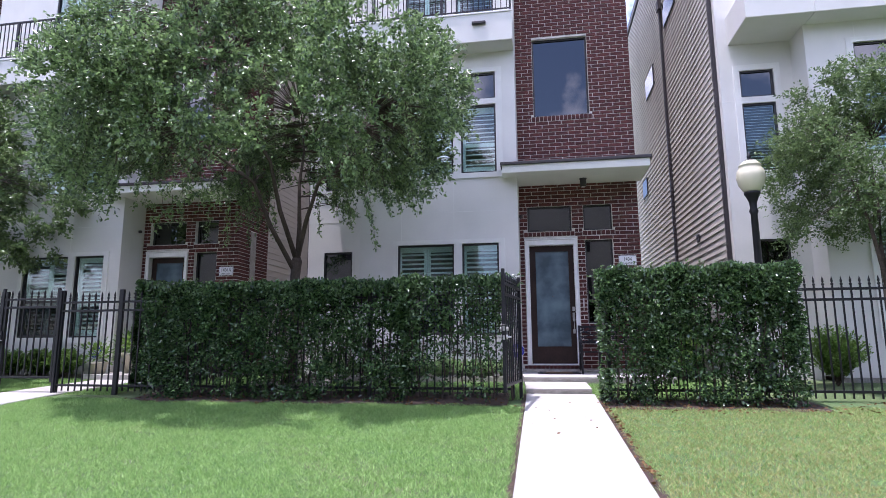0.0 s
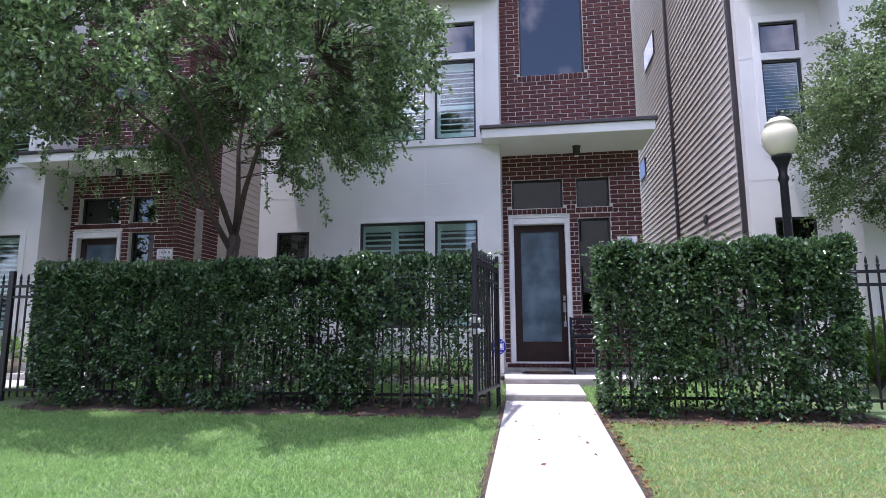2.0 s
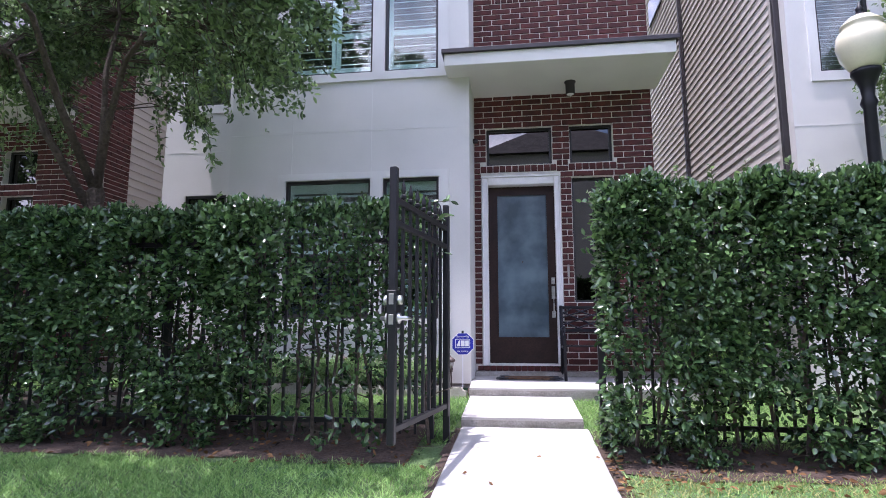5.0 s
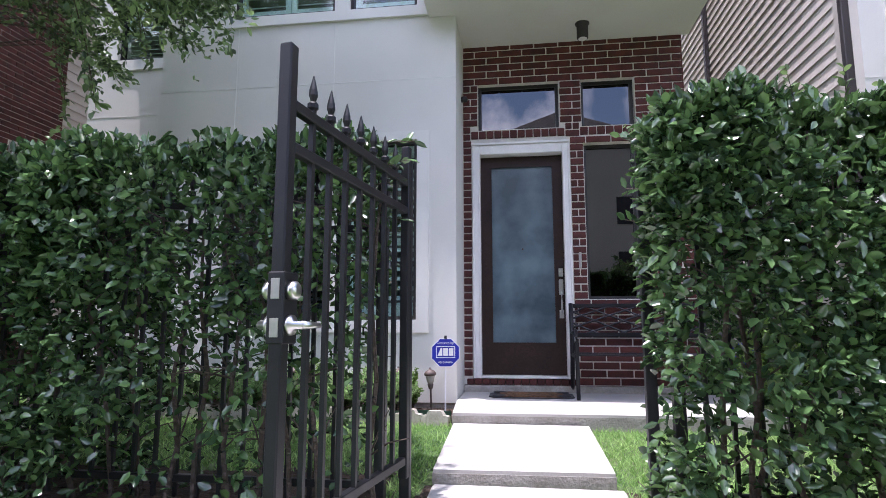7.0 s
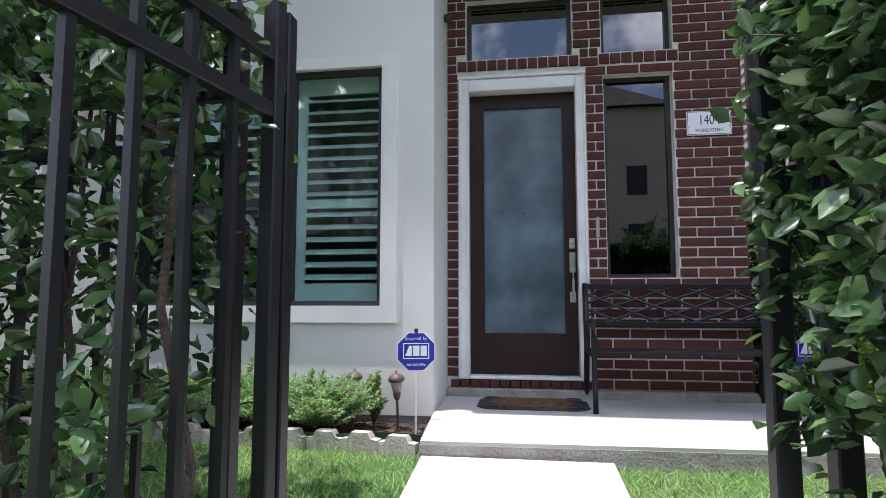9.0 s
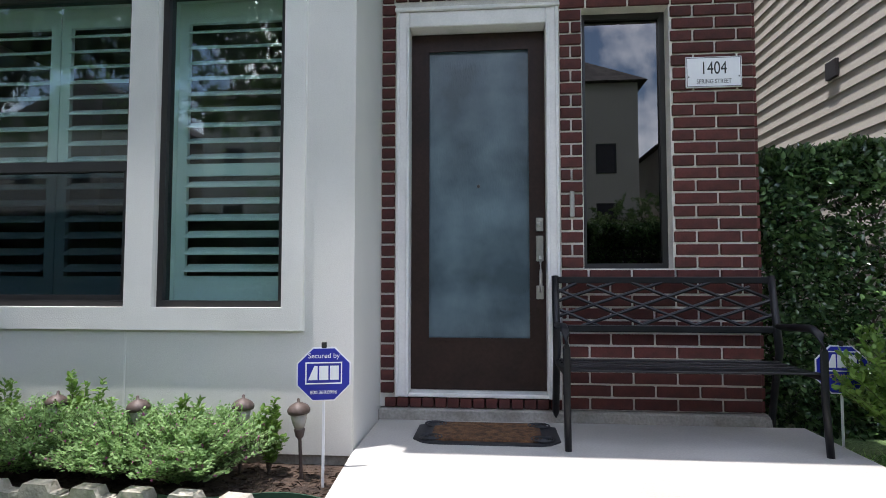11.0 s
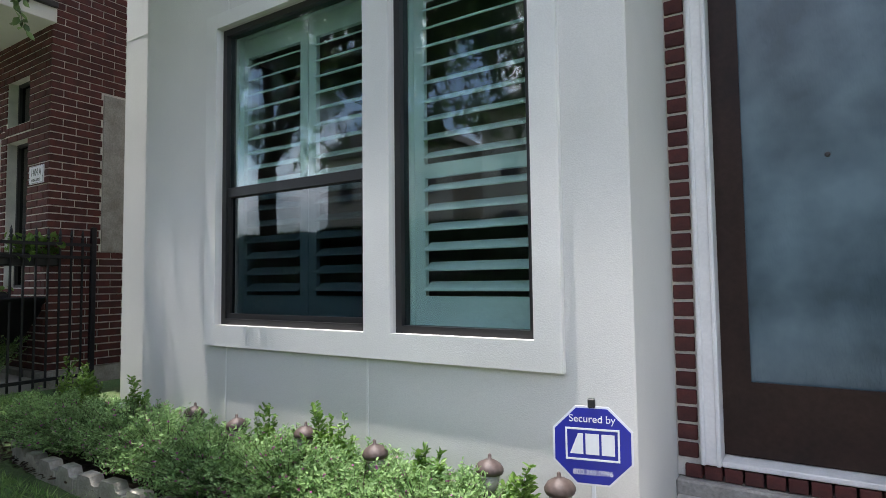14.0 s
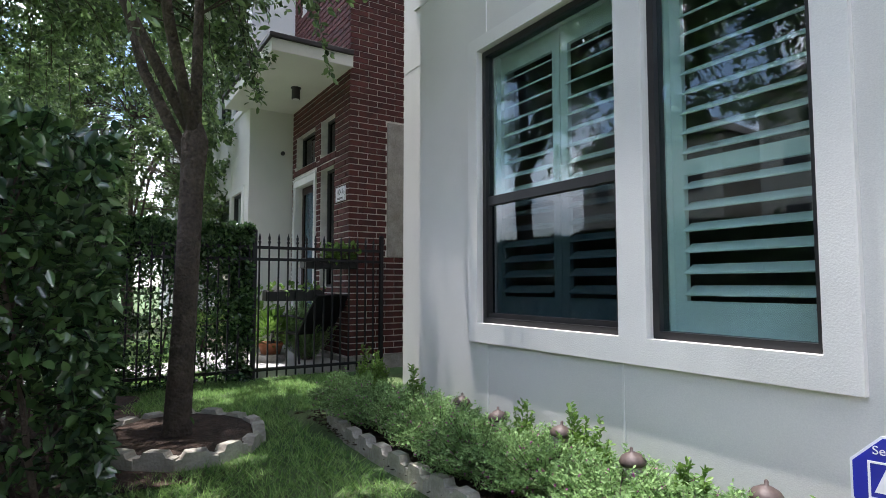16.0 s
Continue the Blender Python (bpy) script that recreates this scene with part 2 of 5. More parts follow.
# ---------- mesh building ----------
class Shape:
    """Collects vertices and faces of one mesh."""

    def __init__(self):
        self.v, self.f = [], []

    def add(self, vs, fs):
        k = len(self.v)
        self.v += [tuple(p) for p in vs]
        self.f += [tuple(k + i for i in q) for q in fs]
        return self

    def box(self, x0, x1, y0, y1, z0, z1, c=0.0):
        """A box; c: chamfer of its edges."""
        if not c:
            return self.add([(x, y, z) for x in (x0, x1) for y in (y0, y1) for z in (z0, z1)],
                            [(0, 1, 3, 2), (4, 6, 7, 5), (0, 4, 5, 1), (2, 3, 7, 6), (0, 2, 6, 4), (1, 5, 7, 3)])
        lo, hi = (x0, y0, z0), (x1, y1, z1)
        idx, vs = {}, []
        for s in [(a, b, d) for a in (0, 1) for b in (0, 1) for d in (0, 1)]:
            for ax in range(3):
                p = [(hi if s[i] else lo)[i] + (0 if i == ax else (-c if s[i] else c)) for i in range(3)]
                idx[s, ax] = len(vs)
                vs.append(p)
        fs = []
        for ax in range(3):
            o = [i for i in range(3) if i != ax]
            for side in (0, 1):
                ring = []
                for a, b in ((0, 0), (1, 0), (1, 1), (0, 1)):
                    s = [0, 0, 0]
                    s[ax], s[o[0]], s[o[1]] = side, a, b
                    ring.append(idx[tuple(s), ax])
                flip = (side == 1) == (ax != 1)
                fs.append(tuple(ring) if flip else tuple(reversed(ring)))
            for a in (0, 1):
                for b in (0, 1):
                    s0, s1 = [0, 0, 0], [0, 0, 0]
                    s0[o[0]] = s1[o[0]] = a
                    s0[o[1]] = s1[o[1]] = b
                    s1[ax] = 1
                    q = (idx[tuple(s0), o[0]], idx[tuple(s1), o[0]], idx[tuple(s1), o[1]], idx[tuple(s0), o[1]])
                    flip = (a == b) == (ax != 1)
                    fs.append(q if not flip else tuple(reversed(q)))
        for s in [(a, b, d) for a in (0, 1) for b in (0, 1) for d in (0, 1)]:
            q = (idx[s, 0], idx[s, 1], idx[s, 2])
            fs.append(q if sum(s) % 2 else tuple(reversed(q)))
        return self.add(vs, fs)

    def tube(self, pts, radii, n=10, caps=True):
        """A round bar through points."""
        pts = [Vector(p) for p in pts]
        rings = []
        k0 = len(self.v)
        for i, p in enumerate(pts):
            d = (pts[min(i + 1, len(pts) - 1)] - pts[max(i - 1, 0)]).normalized()
            side = d.cross(Vector((0, 0, 1)) if abs(d.z) < 0.95 else Vector((0, 1, 0))).normalized()
            up = side.cross(d)
            r = radii[i] if hasattr(radii, "__len__") else radii
            rings.append([p + (side * math.cos(a) + up * math.sin(a)) * r for a in [2 * math.pi * j / n for j in range(n)]])
        vs = [q for ring in rings for q in ring]
        fs = [(i * n + j, (i + 1) * n + j, (i + 1) * n + (j + 1) % n, i * n + (j + 1) % n) for i in range(len(pts) - 1) for j in range(n)]
        if caps:
            fs += [tuple(range(n)), tuple(reversed(range((len(pts) - 1) * n, len(pts) * n)))]
        return self.add(vs, fs)

    def lathe(self, x, y, prof, n=20):
        """A turned shape from (radius, height) pairs."""
        vs = [(x + r * math.cos(2 * math.pi * j / n), y + r * math.sin(2 * math.pi * j / n), z) for r, z in prof for j in range(n)]
        fs = [(i * n + j, i * n + (j + 1) % n, (i + 1) * n + (j + 1) % n, (i + 1) * n + j) for i in range(len(prof) - 1) for j in range(n)]
        fs += [tuple(reversed(range(n))), tuple(range((len(prof) - 1) * n, len(prof) * n))]
        return self.add(vs, fs)

    def slab(self, outline, z0, z1):
        """An upright prism over an outline."""
        n = len(outline)
        vs = [(x, y, z0) for x, y in outline] + [(x, y, z1) for x, y in outline]
        return self.add(vs, [tuple(reversed(range(n))), tuple(range(n, 2 * n))] + [(i, (i + 1) % n, n + (i + 1) % n, n + i) for i in range(n)])

    def wall(self, x0, x1, z0, z1, y0, y1, holes=()):
        """A wall from y0 to y1 with rectangular openings (x0, x1, z0, z1) through it."""
        xs = sorted({x0, x1, *[h[0] for h in holes], *[h[1] for h in holes]})
        zs = sorted({z0, z1, *[h[2] for h in holes], *[h[3] for h in holes]})
        xs, zs = [x for x in xs if x0 <= x <= x1], [z for z in zs if z0 <= z <= z1]

        def solid(i, k):
            if not (0 <= i < len(xs) - 1 and 0 <= k < len(zs) - 1):
                return False
            cx, cz = (xs[i] + xs[i + 1]) / 2, (zs[k] + zs[k + 1]) / 2
            return not any(h[0] < cx < h[1] and h[2] < cz < h[3] for h in holes)

        for i in range(len(xs) - 1):
            for k in range(len(zs) - 1):
                if not solid(i, k):
                    continue
                a, b, c, d = xs[i], xs[i + 1], zs[k], zs[k + 1]
                self.add([(a, y0, c), (b, y0, c), (b, y0, d), (a, y0, d)], [(0, 1, 2, 3)])
                self.add([(a, y1, c), (b, y1, c), (b, y1, d), (a, y1, d)], [(3, 2, 1, 0)])
                if not solid(i - 1, k):
                    self.add([(a, y0, c), (a, y1, c), (a, y1, d), (a, y0, d)], [(3, 2, 1, 0)])
                if not solid(i + 1, k):
                    self.add([(b, y0, c), (b, y1, c), (b, y1, d), (b, y0, d)], [(0, 1, 2, 3)])
                if not solid(i, k - 1):
                    self.add([(a, y0, c), (b, y0, c), (b, y1, c), (a, y1, c)], [(3, 2, 1, 0)])
                if not solid(i, k + 1):
                    self.add([(a, y0, d), (b, y0, d), (b, y1, d), (a, y1, d)], [(0, 1, 2, 3)])
        return self

    def turned(self, m):
        self.v = [tuple(m @ Vector(p)) for p in self.v]
        return self

    def mesh(self, name, material, smooth=False):
        me = bpy.data.meshes.new(name)
        me.from_pydata(self.v, [], self.f)
        me.materials.append(material)
        if smooth:
            me.shade_smooth()
        me.update()
        return me


def part(name, shape, material, parent=None, label="", smooth=False):
    ob = new(name, shape if isinstance(shape, bpy.types.Mesh) else shape.mesh(name, material, smooth))
    ob.parent = parent
    if label:
        ob["label"] = label
    return ob


def thing(name, x, y, z, label, category, group="", kind=""):
    ob = new(name)
    ob.location = (x, y, z)
    ob.empty_display_size = 0.1
    return tagged(ob, label, category, group, kind)


def settle(root):
    """Lets parts built in world places keep them under a moved root."""
    inv = Matrix.Translation(root.location).inverted()
    for c in root.children:
        c.matrix_parent_inverse = inv
    return root


def single(name, shape, material, label, category, group="", kind="", smooth=False):
    return tagged(part(name, shape, material, None, "", smooth), label, category, group, kind)


def words(text, size, material, name="lettering", width=1.0):
    """Text as a thin mesh in its own x-y plane, centred."""
    cu = bpy.data.curves.new(name, "FONT")
    cu.body, cu.size, cu.align_x, cu.align_y, cu.extrude = text, size, "CENTER", "CENTER", 0.0008
    ob = bpy.data.objects.new(name, cu)
    scene.collection.objects.link(ob)
    bpy.context.view_layer.update()
    me = bpy.data.meshes.new_from_object(ob.evaluated_get(bpy.context.evaluated_depsgraph_get()))
    bpy.data.objects.remove(ob)
    for v in me.vertices:
        v.co.x *= width
    me.materials.clear()
    me.materials.append(material)
    return me


def sheet_mesh(name, verts, faces, material, smooth=False):
    """A mesh from arrays of vertices and equal faces."""
    me = bpy.data.meshes.new(name)
    n, k = faces.shape
    me.vertices.add(len(verts))
    me.vertices.foreach_set("co", verts.astype(np.float32).ravel())
    me.loops.add(n * k)
    me.loops.foreach_set("vertex_index", faces.astype(np.int32).ravel())
    me.polygons.add(n)
    me.polygons.foreach_set("loop_start", np.arange(0, n * k, k, dtype=np.int32))
    me.update(calc_edges=True)
    me.validate()
    me.materials.append(material)
    return me


def leaf_mesh(name, at, ahead, rng, length, width, material, fold=0.25):
    """Many small folded leaves: at their stalks, pointing ahead."""
    n = len(at)
    ahead = ahead / np.maximum(np.linalg.norm(ahead, axis=1, keepdims=True), 1e-6)
    side = np.cross(ahead, rng.normal(0, 0.75, (n, 3)) + [0, 0, 1])
    side /= np.maximum(np.linalg.norm(side, axis=1, keepdims=True), 1e-6)
    up = np.cross(side, ahead)
    L = (length * rng.uniform(0.65, 1.25, n))[:, None]
    W = (width * rng.uniform(0.7, 1.2, n))[:, None] / 2
    rows = [at, at + ahead * L * 0.35 + side * W + up * W * fold, at + ahead * L * 0.72 + side * W * 0.8 + up * W * fold, at + ahead * L - up * L * 0.08,
            at + ahead * L * 0.72 - side * W * 0.8 + up * W * fold, at + ahead * L * 0.35 - side * W + up * W * fold]
    v = np.stack(rows, 1).reshape(-1, 3)
    k = np.arange(n)[:, None] * 6
    f = np.concatenate([k + [0, 1, 2, 3], k + [0, 3, 4, 5]], 1).reshape(-1, 4)
    return sheet_mesh(name, v, f, material)


# ---------- ground ----------
def level(x, y):
    """Height of the ground."""
    prof = ((-60, -1.0), (-22, -0.88), (-21.7, -1.02), (-15, -1.02), (-14.6, -0.88), (-12, -0.78), (-7.4, -0.585), (-5.1, -0.45), (-3.9, -0.37), (-3.2, -0.33), (-1.6, -0.29), (12, -0.25), (60, -0.25))
    return float(np.interp(y, [p[0] for p in prof], [p[1] for p in prof]))


xs = [-400, -120, -60, -30, -20, -14, -10, -7, -5, -3, -1, 0, 1, 3, 5, 8, 12, 20, 30, 60, 120, 400]
ys = [-400, -120, -60, -30, -22, -21.7, -15, -14.6, -12, -10, -8, -7.4, -6, -5.1, -4.4, -3.9, -3.5, -3.2, -2.4, -1.6, -0.5, 2, 6, 12, 30, 60, 200, 400]
g = Shape()
g.add([(x, y, level(x, y)) for x in xs for y in ys],
      [(i * len(ys) + j, (i + 1) * len(ys) + j, (i + 1) * len(ys) + j + 1, i * len(ys) + j + 1) for i in range(len(xs) - 1) for j in range(len(ys) - 1)])
single("ground", g, TURF, "green lawn sloping gently down to the street", "ground", kind="structure")


def walk_slabs(name, x0, x1, joints, lift, label):
    """A path of concrete slabs along y, following the ground."""
    root = thing(name, (x0 + x1) / 2, joints[0], level(0, joints[0]), label, "walkway", kind="structure")
    for a, b in zip(joints[:-1], joints[1:]):
        s = Shape()
        s.box(x0, x1, a + 0.009, b - 0.009, 0, 0.14, 0.012)
        s.v = [(x, y, z - 0.14 + lift + level(x, y)) for x, y, z in s.v]
        part("slab", s, CONCRETE, root)
    return settle(root)


# ---------- houses ----------
WINDOWS = [  # x0, x1, z0, z1, style
    (-2.63, -1.475, 0.578, 2.38, "double"), (-1.313, -0.582, 0.578, 2.38, "single"),
    (-2.61, -1.475, 3.83, 5.28, "double"), (-1.313, -0.59, 3.83, 5.28, "single"),
    (-2.61, -1.475, 5.40, 5.98, "plain"), (-1.313, -0.59, 5.40, 5.98, "plain"),
    (-2.5, -1.6, 7.3, 9.4, "double"), (-1.4, -0.6, 7.3, 9.4, "single")]
NOOK = [(-4.43, -3.79, 1.70, 2.38, "plain"), (-4.43, -3.79, 3.75, 5.15, "blind"), (-4.43, -3.79, 5.28, 5.85, "plain")]
DOORWAY = (-0.09, 0.985, -0.095, 2.53)
LIGHTS = [(-0.02, 0.885, 2.70, 3.25, "plain"), (1.125, 1.70, 2.70, 3.25, "plain"), (1.135, 1.69, 0.80, 2.51, "plain")]
HIGH = (0.18, 1.35, 5.22, 7.01, "plain")


def window(parent, x0, x1, z0, z1, style, y, detail):
    """A framed window set 3 cm back from the wall's face y, with its shutters."""
    w = part("window", Shape().wall(x0, x1, z0, z1, y + 0.02, y + 0.09, [(x0 + 0.035, x1 - 0.035, z0 + 0.035, z1 - 0.035)]), FRAME, parent)
    glass = PANE_TINT if style == "plain" else PANE
    mid = z0 + (z1 - z0) * 0.44
    if style == "double" and z0 < 3:
        part("sash_rail", Shape().box(x0 + 0.035, x1 - 0.035, y + 0.03, y + 0.075, mid - 0.03, mid + 0.03, 0.004), FRAME, w)
        lower = [(x0 + 0.06, x1 - 0.06, z0 + 0.065, mid - 0.03)]
        part("sash_frame", Shape().wall(x0 + 0.035, x1 - 0.035, z0 + 0.035, mid - 0.03, y + 0.035, y + 0.07, lower), FRAME, w)
        part("pane", Shape().box(*lower[0][:2], y + 0.052, y + 0.056, *lower[0][2:]), PANE_SCREEN, w)
        part("pane", Shape().box(x0 + 0.035, x1 - 0.035, y + 0.048, y + 0.052, mid + 0.03, z1 - 0.035), PANE, w)
    else:
        part("pane", Shape().box(x0 + 0.035, x1 - 0.035, y + 0.05, y + 0.054, z0 + 0.035, z1 - 0.035), glass, w)
    if style in ("double", "single"):
        yi = y + 0.17
        leaves = [(x0 - 0.02, (x0 + x1) / 2), ((x0 + x1) / 2, x1 + 0.02)] if style == "double" else [(x0 - 0.02 + 0.03, x1 + 0.02)]
        part("shutter_frame", Shape().wall(x0 - 0.06, x1 + 0.06, z0 - 0.05, z1 + 0.05, yi - 0.035, yi + 0.06, [(x0 + 0.01, x1 - 0.01, z0 + 0.01, z1 - 0.01)]), SHUTTER, w)
        for a, b in leaves:
            rails = [(a + 0.065, b - 0.065, z0 + 0.17, mid - 0.035), (a + 0.065, b - 0.065, mid + 0.035, z1 - 0.13)]
            part("shutter", Shape().wall(a + 0.004, b - 0.004, z0, z1, yi, yi + 0.028, rails), SHUTTER, w)
            for r0, r1, s0, s1 in rails:
                n = int((s1 - s0) / 0.087)
                step = (s1 - s0) / n
                proto = None
                for i in range(n):
                    zc = s0 + (i + 0.5) * step
                    if proto is None:
                        s = Shape().box(r0 - (r0 + r1) / 2, (r1 - r0) / 2, -0.043, 0.043, -0.005, 0.005, 0.004)
                        s.turned(Matrix.Rotation(radians(30), 4, "X"))
                        proto = s.mesh("slat", SHUTTER)
                    o = part("slat", proto, None, w)
                    o.location = ((r0 + r1) / 2, yi + 0.014, zc)
    if style == "blind":
        n = int((z1 - z0) / 0.06)
        proto = Shape().box(x0 + 0.04, x1 - 0.04, -0.022, 0.022, -0.002, 0.002).turned(Matrix.Rotation(radians(25), 4, "X")).mesh("slat", SHUTTER)
        for i in range(n):
            part("slat", proto, None, w).location = (0, y + 0.15, z0 + (i + 0.5) * 0.06)
    return w


COURSE, LONG = 0.0812, 0.27


def brick_face(x0, x1, z0, z1, holes):
    """Places (x, z, length) of running-bond bricks, cut at the openings."""
    out = []
    for r in range(int((z1 - z0) / COURSE + 0.5)):
        z = z0 + (r + 0.5) * COURSE
        cuts = [(x0, x1)]
        for h in holes:
            if h[2] - 0.02 < z < h[3] + 0.02:
                cuts = [c for a, b in cuts for c in ((a, min(b, h[0])), (max(a, h[1]), b)) if c[1] - c[0] > 0.03]
        for a, b in cuts:
            if b - a < 0.2:
                halves = [(a, b)] if r % 2 or b - a < 0.12 else [(a, (a + b) / 2), ((a + b) / 2, b)]
                out += [((p + q) / 2, z, round(q - p - 0.013, 3)) for p, q in halves]
                continue
            x = x0 - LONG + (LONG / 2 if r % 2 else 0)
            while x < b:
                p, q = max(x, a), min(x + LONG, b)
                if q - p > 0.022:
                    out.append(((p + q) / 2, z, round(q - p - 0.014, 3)))
                x += LONG
    return out


def canopy_lamp(parent, x, y, z):
    lamp = part("canopy_lamp", Shape().lathe(x, y, [(0.055, z - 0.17), (0.06, z - 0.165), (0.06, z - 0.012), (0.075, z - 0.01), (0.075, z)], 20), FASCIA, parent, "dark cylindrical downlight", True)
    part("lens", Shape().lathe(x, y, [(0.045, z - 0.174), (0.045, z - 0.171)], 16), WHITE, lamp)


def build_house():
    h = thing("house", 0, 0, -0.30, "three-storey townhouse of pale stucco and dark red brick", "house", "row of townhouses")
    bay_holes = [w[:4] for w in WINDOWS]
    part("bay_wall", Shape().wall(-3.43, -0.19, -0.20, TOP, FRONT, FRONT + 0.2, bay_holes)
         .box(-3.43, -3.23, FRONT + 0.2, -0.04, -0.20, TOP).box(-0.39, -0.19, FRONT + 0.2, 0.1, -0.20, TOP), STUCCO, h, "pale stucco bay wall")
    part("footing", Shape().box(-3.41, -0.20, FRONT + 0.02, FRONT + 0.2, -0.42, -0.20, 0.01).box(-0.40, -0.205, FRONT + 0.2, 0.05, -0.42, -0.2), CONCRETE_RAW, h)
    part("nook_wall", Shape().wall(-4.8, -3.43, -0.42, TOP, -0.24, -0.04, [w[:4] for w in NOOK]), STUCCO, h)
    for zz in (0.455, 3.72):
        top = 2.47 if zz < 1 else 6.08
        holes = [w[:4] for w in WINDOWS if zz < w[2] < top]
        grown = [(a, b, c, d) for a, b, c, d in holes]
        part("window_trim", Shape().wall(-2.73, -0.46, zz, top, FRONT - 0.028, FRONT + 0.002, grown), STUCCO_TRIM, h, "raised stucco window surround")
    for w in NOOK[1:2]:
        part("window_trim", Shape().wall(-4.55, -3.67, 3.62, 5.97, -0.262, -0.238, [q[:4] for q in NOOK[1:]]), STUCCO_TRIM, h)
    for z0, z1 in ((-0.2, 0.455), (2.47, 3.72), (6.08, 6.4)):
        for x in (-1.478, -2.56):
            part("control_joint", Shape().box(x, x + 0.010, FRONT - 0.004, FRONT + 0.002, z0, z1), STUCCO_TRIM, h)
    part("control_joint", Shape().box(-3.43, -0.19, FRONT - 0.003, FRONT + 0.002, 3.03, 3.04), STUCCO_TRIM, h)
    for zz in (3.03, 5.2):
        part("control_joint", Shape().box(-4.8, -3.43, -0.243, -0.238, zz, zz + 0.01), STUCCO_TRIM, h)
    for w in WINDOWS:
        window(h, *w, FRONT, True)
    for w in NOOK:
        window(h, *w, -0.24, False)
    # brick tower
    holes = [DOORWAY, *[w[:4] for w in LIGHTS], HIGH[:4]]
    tower = part("brick_wall", Shape().wall(-0.19, 2.207, -0.095, TOP, BRICK + 0.010, BRICK + 0.2, holes).box(2.007, 2.207, BRICK + 0.2, 1.3, -0.095, TOP), MORTAR, h, "dark red brick wall with pale mortar")
    part("footing", Shape().box(-0.19, 2.24, BRICK - 0.05, BRICK + 0.2, -0.42, -0.10, 0.008).box(2.0, 2.22, BRICK + 0.2, 1.3, -0.42, -0.1), CONCRETE_RAW, h, "rough concrete footing")
    # door
    d = part("door", Shape().wall(0, 0.90, 0, 2.41, -0.01, 0.035, [(0.11, 0.805, 0.33, 2.30)]), WOOD, h, "dark brown wooden door with frosted glass")
    part("glass", Shape().box(0.11, 0.805, 0.008, 0.018, 0.33, 2.30), FROST, d, "rippled frosted glass panel")
    part("glazing_bead", Shape().wall(0.10, 0.815, 0.32, 2.31, -0.02, -0.009, [(0.122, 0.793, 0.342, 2.288)]), WOOD, d)
    cas = part("casing", Shape().box(0.0, 0.90, BRICK - 0.012, 0.05, 2.415, 2.52, 0.006), WHITE, h, "white painted door casing")
    part("crown_mould", Shape().box(-0.097, 0.99, BRICK - 0.032, BRICK - 0.008, 2.521, 2.545, 0.005), WHITE, cas)
    for x0, x1, s in ((-0.085, 0.0, 1), (0.90, 0.98, -1)):
        part("jamb", Shape().box(x0, x1, BRICK - 0.012, 0.05, -0.03, 2.52, 0.006), WHITE, cas)
        e = x1 if s > 0 else x0
        part("inner_bead", Shape().box(min(e, e - s * 0.02), max(e, e - s * 0.02), BRICK - 0.022, BRICK - 0.011, -0.03, 2.415, 0.004), WHITE, cas)
        o = x0 if s > 0 else x1
        part("outer_bead", Shape().box(min(o, o + s * 0.022), max(o, o + s * 0.022), BRICK - 0.026, BRICK - 0.011, -0.03, 2.52, 0.005), WHITE, cas)
    part("threshold", Shape().box(0.0, 0.90, BRICK - 0.01, 0.05, -0.03, -0.004, 0.005), WHITE, h)
    for q0, q1 in ((1.05, 1.14), (0.85, 1.02), (0.60, 0.69)):
        part("handle_plate", Shape().box(0.836, 0.884, -0.028, -0.008, q0, q1, 0.004), CHROME, d, "satin metal plate")
    part("grip", Shape().tube([(0.86, -0.025, 0.88), (0.86, -0.075, 0.86), (0.86, -0.085, 0.77), (0.86, -0.075, 0.67), (0.86, -0.025, 0.65)], [0.008, 0.01, 0.011, 0.01, 0.008], 8), CHROME, d, "", True)
    part("deadbolt", Shape().lathe(0, 0, [(0.018, 0), (0.016, 0.012), (0.006, 0.014)], 16).turned(pose(0.86, -0.028, 1.095, 90, 0, 0)), CHROME, d, "", True)
    part("peephole", Shape().lathe(0, 0, [(0.012, 0), (0.01, 0.008), (0.004, 0.009)], 12).turned(pose(0.455, 0.008, 1.36, 90, 0, 0)), FRAME, d)
    for w in LIGHTS:
        window(h, *w, BRICK + 0.09, False)
    window(h, *HIGH, BRICK + 0.06, False)
    part("doorbell", Shape().box(1.045, 1.075, BRICK - 0.018, BRICK + 0.001, 1.13, 1.30, 0.006), CHROME, h, "weathered brass doorbell plate")
    # canopy
    can = part("canopy", Shape().box(-0.47, 2.30, -1.18, BRICK + 0.01, 3.69, 3.85, 0.006), SOFFIT, h, "flat canopy with pale fascia over the door")
    part("canopy_edge", Shape().box(-0.50, 2.34, -1.215, BRICK + 0.005, 3.845, 3.905, 0.006), FASCIA, can)
    canopy_lamp(h, 1.12, -0.5, 3.69)
    # balcony
    bal = part("balcony", Shape().box(-4.6, -3.40, -1.3, -0.235, 6.42, 7.03, 0.01).box(-3.40, -0.192, -1.3, FRONT + 0.01, 6.42, 7.03, 0.01), STUCCO, h, "projecting stucco balcony")
    part("coping", Shape().box(-4.62, -0.192, -1.32, -1.14, 7.025, 7.06, 0.005), WHITE, bal)
    rail = part("railing", Shape().box(-4.55, -0.21, -1.25, -1.21, 7.98, 8.02, 0.004).box(-4.55, -0.21, -1.24, -1.22, 7.13, 7.155), IRON, h, "black metal balcony railing")
